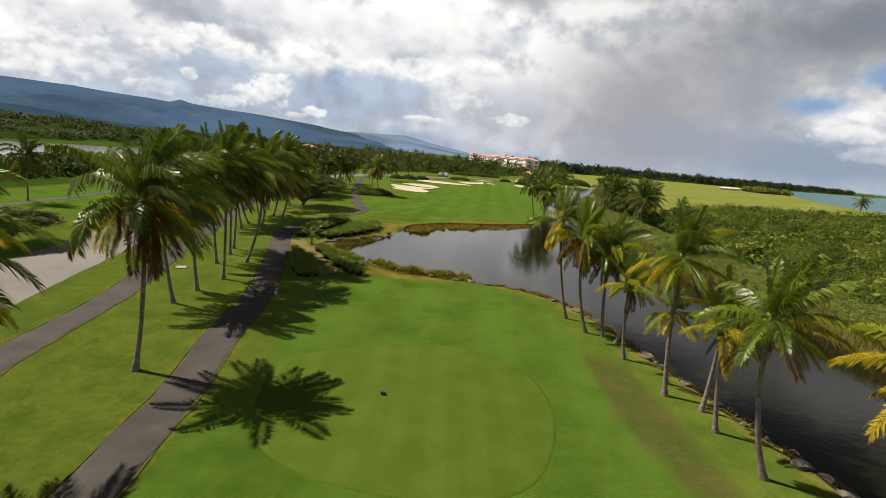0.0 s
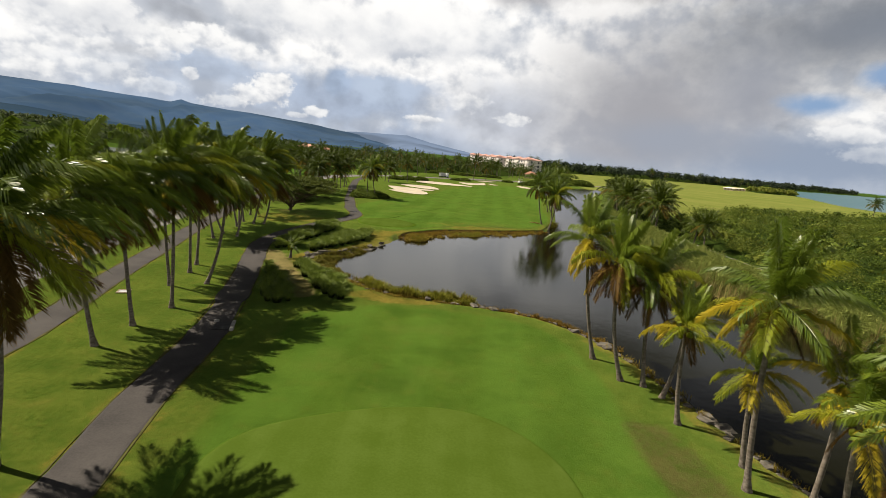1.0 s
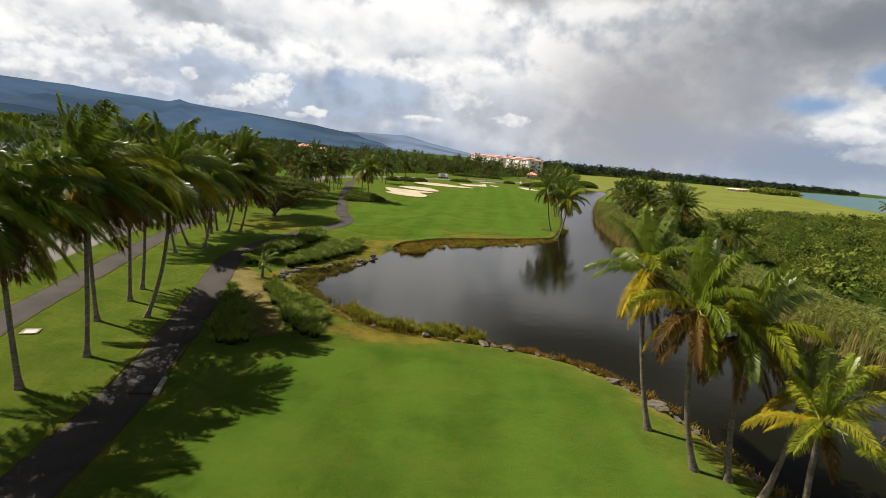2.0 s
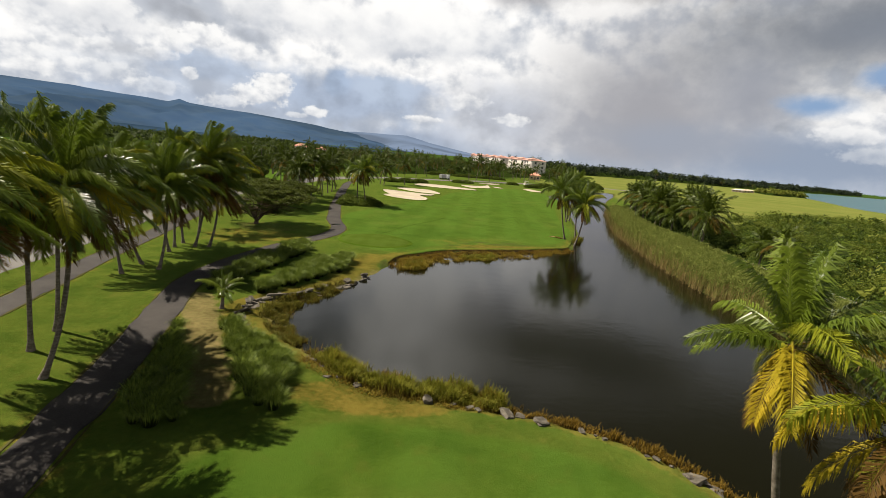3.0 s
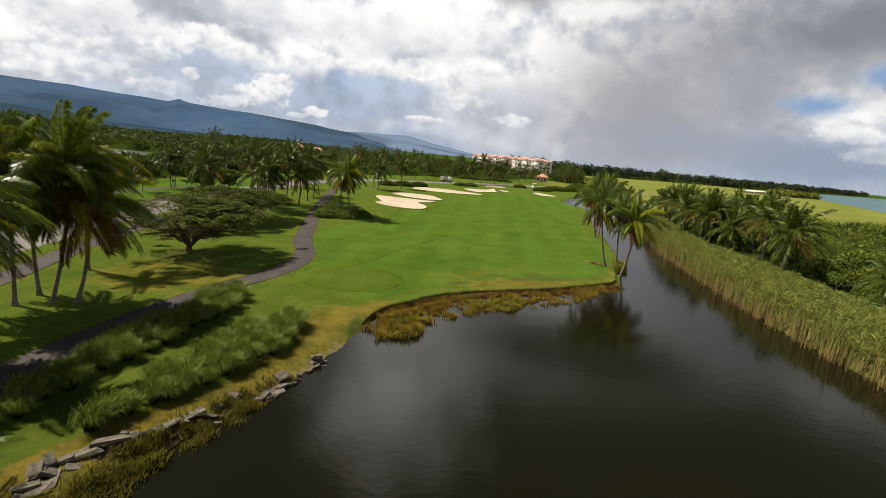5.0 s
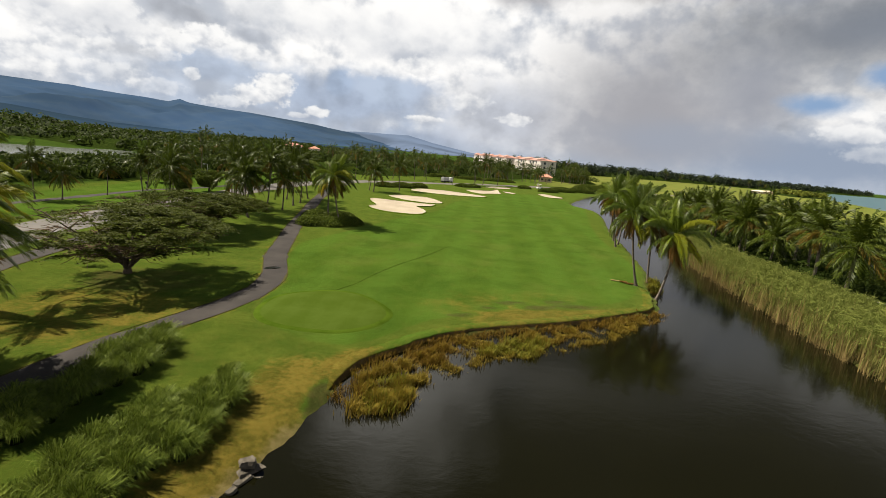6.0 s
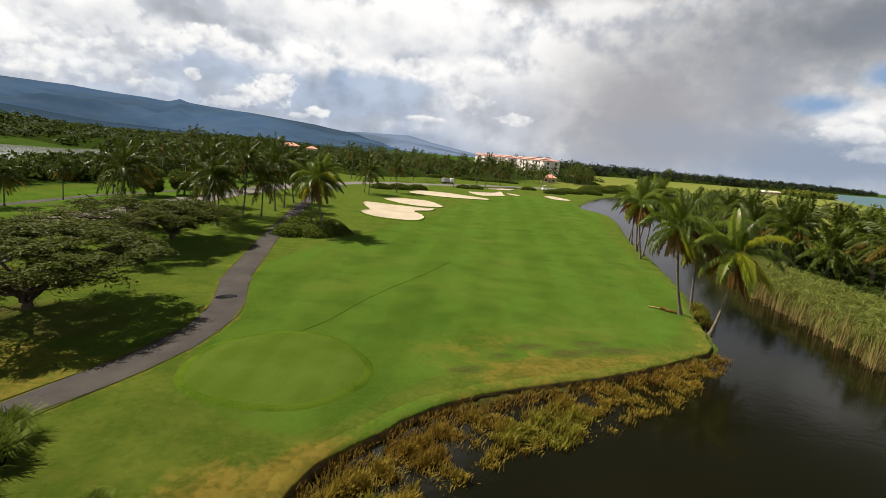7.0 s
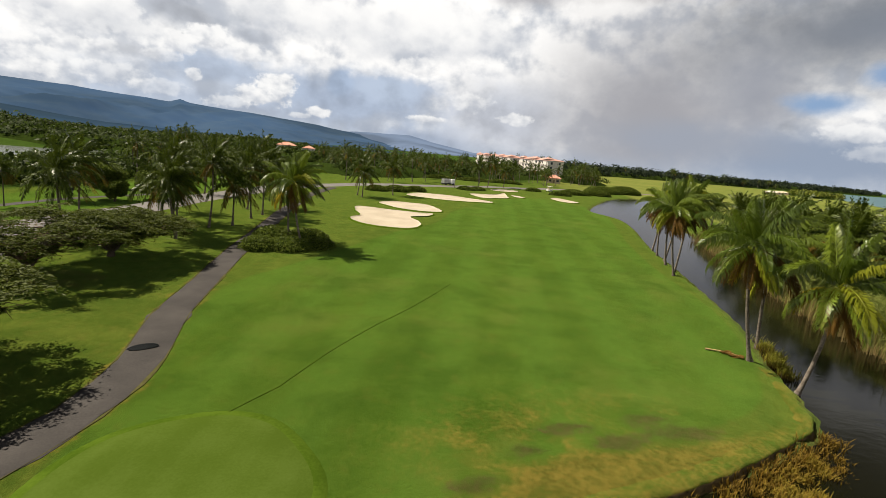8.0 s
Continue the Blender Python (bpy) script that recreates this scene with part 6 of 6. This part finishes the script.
def hotel_wing(x, y, turn, length, depth, storeys, label):
    base = new("hotel_wing")
    base.matrix_basis = pose(x, y, 0, 0, 0, turn)
    tagged(base, label, "building", "hotel wings")
    h = 3.1 * storeys + 0.4
    part("wall", box_mesh("wall", length, depth, h, WHITE_WALL), base, "white rendered wall")
    part("roof", hip_roof(length, depth, 1.9, 0.7, PINK_ROOF), base, "pink-red tiled hip roof", pose(0, 0, h))
    for u in (-length * 0.34, length * 0.34):
        bay = part("stair_tower", box_mesh("stair_tower", 4.6, 5.0, h + 0.9, WHITE_WALL), base, "white stair tower", pose(u, -depth / 2 + 2.2, 0))
        part("tower_roof", hip_roof(4.6, 5.0, 1.5, 0.5, PINK_ROOF, "tower_roof"), bay, "pink-red tower roof", pose(0, 0, h + 0.9))
    count = max(int(length / 4.4), 2)
    pane = box_mesh("window", 1.9, 0.12, 1.9, DARK_GLASS)
    slab = box_mesh("balcony", 3.6, 1.0, 0.16, WHITE_WALL)
    rail = box_mesh("railing", 3.6, 0.08, 0.75, WHITE_WALL)
    sidepane = box_mesh("window", 0.12, 1.6, 1.7, DARK_GLASS)
    for s in range(storeys):
        for i in range(count):
            u = (i + 0.5) / count * length - length / 2
            part("window", pane, base, "", pose(u, -depth / 2 - 0.02, 0.7 + 3.1 * s))
            b = part("balcony", slab, base, "", pose(u, -depth / 2 - 0.5, 0.35 + 3.1 * s))
            part("railing", rail, b, "", pose(0, -0.46, 0.16))
        for sgn in (-1, 1):
            for k in (-0.25, 0.25):
                part("window", sidepane, base, "", pose(sgn * (length / 2 + 0.02), k * depth, 0.8 + 3.1 * s))


HOTEL_TURN = math.degrees(math.atan2(404 - 560, 72 - 16.7))
for f, ln, st, dz in ((0.10, 24, 4, 0), (0.27, 24, 4, 3), (0.44, 24, 4, -2), (0.62, 24, 4, 3), (0.80, 24, 4, -2)):
    hotel_wing(24.0 + 55.3 * f + dz * 0.94, 560 - 156 * f + dz * 0.33, HOTEL_TURN, ln, 13, st, "white four-storey hotel wing with pink tiled roof")


def small_house(x, y, z, turn, sx, sy, h, rh, wall, roof, label, name="house"):
    base = new(name)
    base.matrix_basis = pose(x, y, z, 0, 0, turn)
    tagged(base, label, "building")
    part("wall", box_mesh("wall", sx, sy, h, wall, 0.03), base)
    part("roof", hip_roof(sx, sy, rh, 0.6, roof), base, "hipped tile roof", pose(0, 0, h))
    part("door", box_mesh("door", 1.0, 0.1, 2.05, WOOD_POST), base, "", pose(0, -sy / 2 - 0.03, 0))
    for k in (-0.3, 0.3):
        part("window", box_mesh("window", 1.3, 0.1, 1.1, DARK_GLASS), base, "", pose(k * sx, -sy / 2 - 0.03, 1.0))
    return base


small_house(-126, 432, gz(-126, 432) - 1.2, 12, 13, 9, 5.6, 2.4, WHITE_WALL, RED_ROOF, "white house with orange tiled roof among trees", "villa")
small_house(-112, 440, gz(-112, 440) - 1.2, 12, 8, 7, 4.8, 2.0, WHITE_WALL, RED_ROOF, "smaller white house with orange roof", "villa")
small_house(56, 352, 0, -10, 7, 6, 3.0, 2.0, TAN_WALL, RED_ROOF, "small course pavilion with red roof", "pavilion")
for i, (x, y) in enumerate(((318, 566), (331, 578), (345, 590), (393, 640))):
    small_house(x, y, 0, -40 + 6 * i, 10, 7, 2.4, 1.2, TAN_WALL, (WHITE_WALL, TAN_WALL, TAN_WALL, STRAW)[i], "low tan beach house by the coast", "beach_house")


# ---- vehicles and small things ----
def wheel_mesh(r, w):
    bm = bmesh.new()
    bmesh.ops.create_cone(bm, cap_ends=True, segments=14, radius1=r, radius2=r, depth=w, matrix=pose(0, 0, 0, 0, 90, 0))
    bmesh.ops.bevel(bm, geom=[e for e in bm.edges if len(e.link_faces) == 2 and any(len(f.verts) > 4 for f in e.link_faces)], offset=r * 0.15, segments=2, affect="EDGES")
    return from_bm("wheel", bm, BLACK_RUBBER)


def golf_cart(x, y, turn, k=1.0):
    base = new("golf_cart")
    base.matrix_basis = pose(x, y, gz(x, y) + 0.03, 0, 0, turn) @ Matrix.Scale(k, 4)
    tagged(base, "parked white golf cart with a canopy roof", "golf cart", "golf carts on the road")
    part("body", box_mesh("body", 1.2, 2.4, 0.5, WHITE_PAINT, 0.12, 0.25), base)
    part("seat", box_mesh("seat", 1.1, 0.5, 0.35, TAN_WALL, 0.08, 0.75), base, "", pose(0, -0.2, 0))
    part("backrest", box_mesh("backrest", 1.1, 0.12, 0.5, TAN_WALL, 0.05, 1.0), base, "", pose(0, -0.48, 0))
    part("roof", box_mesh("roof", 1.25, 1.9, 0.08, WHITE_PAINT, 0.03, 1.85), base, "white canopy")
    for sx in (-0.55, 0.55):
        for sy in (-0.75, 0.75):
            part("post", box_mesh("post", 0.05, 0.05, 1.15, GREY_METAL, 0, 0.72), base, "", pose(sx, sy, 0))
        for sy in (-0.8, 0.85):
            part("wheel", wheel_mesh(0.23, 0.2), base, "", pose(sx, sy, 0.23))


def truck(x, y, turn):
    base = new("utility_truck")
    base.matrix_basis = pose(x, y, gz(x, y) + 0.03, 0, 0, turn)
    tagged(base, "white box truck parked on the road", "truck")
    part("cab", box_mesh("cab", 2.0, 1.7, 1.7, WHITE_PAINT, 0.15, 0.5), base, "white cab", pose(0, 2.0, 0))
    part("windscreen", box_mesh("windscreen", 1.7, 0.06, 0.7, DARK_GLASS, 0.02, 1.35), base, "dark glass", pose(0, 2.87, 0))
    part("box", box_mesh("box", 1.9, 3.0, 1.5, GREY_METAL, 0.05, 0.7), base, "", pose(0, -0.8, 0))
    part("chassis", box_mesh("chassis", 1.6, 5.2, 0.25, BLACK_RUBBER, 0.03, 0.4), base)
    for sx in (-0.9, 0.9):
        for sy in (-1.6, 1.9):
            part("wheel", wheel_mesh(0.42, 0.28), base, "", pose(sx, sy, 0.42))


truck(-3.5, 252.5, -50)
golf_cart(37.5, 268.5, -50, 1.15)

puddle = spline([(-17.95, 95.7), (-17.5, 95.6), (-17.0, 95.95), (-16.65, 96.45), (-17.1, 96.7), (-17.6, 96.5), (-17.85, 96.2)], True, 0.2)
flat_sheet("water_puddle", puddle, gz(-17.3, 96.2) + 0.075, WATER, "dark rain puddle on the cart path", "puddle", 0.05)


def drain_inlet(x, y, turn):
    base = new("drain_inlet")
    base.matrix_basis = pose(x, y, gz(x, y) + 0.03, 0, 0, turn)
    tagged(base, "broken concrete drain inlet with a dark pit", "drain inlet")
    for sx, sy, px, py in ((0.2, 0.9, 0.6, 0.3), (0.24, 0.6, 0.66, -0.55), (0.3, 0.2, -0.5, 0.8)):
        part("kerb", box_mesh("kerb", sx, sy, 0.16, CONCRETE, 0.03), base, "", pose(px, py, 0, 0, 0, 3 * px))
    # no hole is cut: a black slab on the path paints its darkness
    part("pit", box_mesh("pit", 0.95, 1.35, 0.06, BLACK_RUBBER, 0.02), base, "black slab painted as the shaded hole")


CONCRETE = surface("pale_concrete", (0.16, 0.15, 0.135), (0.30, 0.285, 0.26), 2.0, 12, 0.9, 0.4)
drain_inlet(-13.45, 36.3, 13)

marker = new("tee_marker", box_mesh("tee_marker", 0.26, 0.16, 0.14, BLACK_RUBBER, 0.03))
marker.location = (-2.25, 21.6, gz(-0.9, 21.6) + 0.068)
tagged(marker, "small dark tee marker block on the tee", "tee marker")


def fallen_frond(x, y, turn, k=1.0):
    base = new("fallen_frond")
    base.matrix_basis = pose(x, y, gz(x, y) + 0.02, 0, 0, turn) @ Matrix.Scale(k, 4)
    tagged(base, "dry brown palm frond lying on the grass", "palm frond")
    s = np.linspace(0, 1, 7)
    v, f = tube(np.column_stack([2.6 * s, 0.25 * np.sin(s * 2.5), 0.07 + 0.1 * s * (1 - s)]), 0.07 * (1 - 0.8 * s) + 0.01, 6, 3)
    part("stalk", mesh_from("stalk", v, f, STRAW, smooth=True), base)
    rng = np.random.default_rng(4)
    p = np.column_stack([rng.uniform(0.9, 2.6, 60), rng.normal(0.15, 0.22, 60), rng.uniform(0.03, 0.14, 60)])
    v, f = leaves(p, 0.22, rng, 0.15)
    part("leaflets", mesh_from("leaflets", v, f, FROND_BROWN), base)


fallen_frond(16.6, 103.6, -28, 0.85)
fallen_frond(-34.2, 34.0, 160, 1.0)


def drain_cover(x, y, turn):
    base = new("drain_cover")
    base.matrix_basis = pose(x, y, gz(x, y) + 0.01, 0, 0, turn) @ Matrix.Scale(0.7, 4)
    tagged(base, "pale concrete drain frame with metal lid", "drain cover")
    for sx, sy, px, py in ((1.2, 0.14, 0, 0.5), (1.2, 0.14, 0, -0.5), (0.14, 0.86, 0.53, 0), (0.14, 0.86, -0.53, 0)):
        part("rim", box_mesh("rim", sx, sy, 0.08, WOOD_POST, 0.01), base, "", pose(px, py, 0))
    part("lid", box_mesh("lid", 0.9, 0.84, 0.04, GREY_METAL, 0.01), base, "grey metal lid")


drain_cover(-22.9, 41.0, 20)


def fence(points):
    base = new("fence")
    tagged(base, "low grey wire fence behind the reeds", "fence")
    line = spline(points, False, 2.4)
    post = box_mesh("post", 0.09, 0.09, 1.45, WOOD_POST, 0.01, -0.1)
    for x, y in line:
        part("post", post, base, "", pose(x, y, gz(x, y)))
    for z in (0.7, 1.25):
        pts = np.column_stack([line, ground_height(line) + z])
        v, f = tube(pts, np.full(len(pts), 0.02), 4, 0, 0.0)
        part("wire", mesh_from("wire", v, f, GREY_METAL), base)


fence([(42.8, 106), (41.9, 98), (40.8, 88), (40.2, 76), (40.3, 62), (41.0, 50)])


# ---- round trees and small posts on the far lawn ----
def round_tree(x, y, h, radius, seed):
    """A dense broadleaf tree with a lobed crown on a short trunk."""
    rng = np.random.default_rng(seed)
    base = new("broadleaf_tree")
    base.location = (x, y, gz(x, y))
    tagged(base, "dense dark green broadleaf tree beside the road", "tree", "broadleaf trees by the road")
    s = np.linspace(0, 1, 6)
    v, f = tube(np.column_stack([0.2 * s, 0.1 * np.sin(3 * s), -0.2 + 0.6 * h * s]), 0.2 - 0.1 * s, 8, seed)
    part("trunk", mesh_from("trunk", v, f, BARK, smooth=True), base)
    lobes = rng.normal(0, 1, (16, 3))
    lobes /= np.linalg.norm(lobes, axis=1)[:, None]
    lobes = lobes * np.array((radius * 0.6, radius * 0.6, h * 0.26)) + np.array((0, 0, h * 0.62))
    u = rng.normal(0, 1, (16, 420, 3))
    u /= np.linalg.norm(u, axis=2)[:, :, None]
    u *= rng.uniform(0.7, 1.05, (16, 420, 1)) * np.array((radius * 0.48, radius * 0.48, h * 0.2)) * rng.uniform(0.7, 1.2, (16, 1, 1))
    v, f = leaves((lobes[:, None] + u).reshape(-1, 3), 0.2, rng, 0.7)
    part("crown", mesh_from("crown", v, f, SHRUB), base)


for i, (x, y, h, rad) in enumerate(((-54.6, 146, 5.2, 3.0), (-50.4, 150, 4.4, 2.6), (-52.5, 144, 3.0, 1.6), (-64, 158, 4.5, 3.0))):
    round_tree(x, y, h, rad, 400 + i)


def lamp_post(x, y, h):
    base = new("street_lamp")
    base.location = (x, y, gz(x, y))
    tagged(base, "slim grey lamp post at the edge of the far lawn", "lamp post")
    v, f = tube([(0, 0, -0.1), (0, 0, h * 0.5), (0, 0, h)], [0.11, 0.09, 0.07], 8, 1, 0.0)
    part("pole", mesh_from("pole", v, f, GREY_METAL, smooth=True), base)
    part("arm", box_mesh("arm", 0.7, 0.07, 0.07, GREY_METAL, 0.02), base, "", pose(-0.3, 0, h - 0.08))
    part("lamp_head", box_mesh("lamp_head", 0.55, 0.26, 0.14, GREY_METAL, 0.05), base, "", pose(-0.7, 0, h - 0.12))


lamp_post(-56.2, 161, 4.7)


def ball_washer(x, y):
    base = new("ball_washer")
    base.location = (x, y, gz(x, y))
    tagged(base, "dark box on a short post beside the path", "ball washer")
    part("post", box_mesh("post", 0.1, 0.1, 0.8, GREY_METAL, 0.02, -0.05), base)
    part("box", box_mesh("box", 0.42, 0.36, 0.5, BLACK_RUBBER, 0.05, 0.75), base)


ball_washer(-60.8, 146.4)
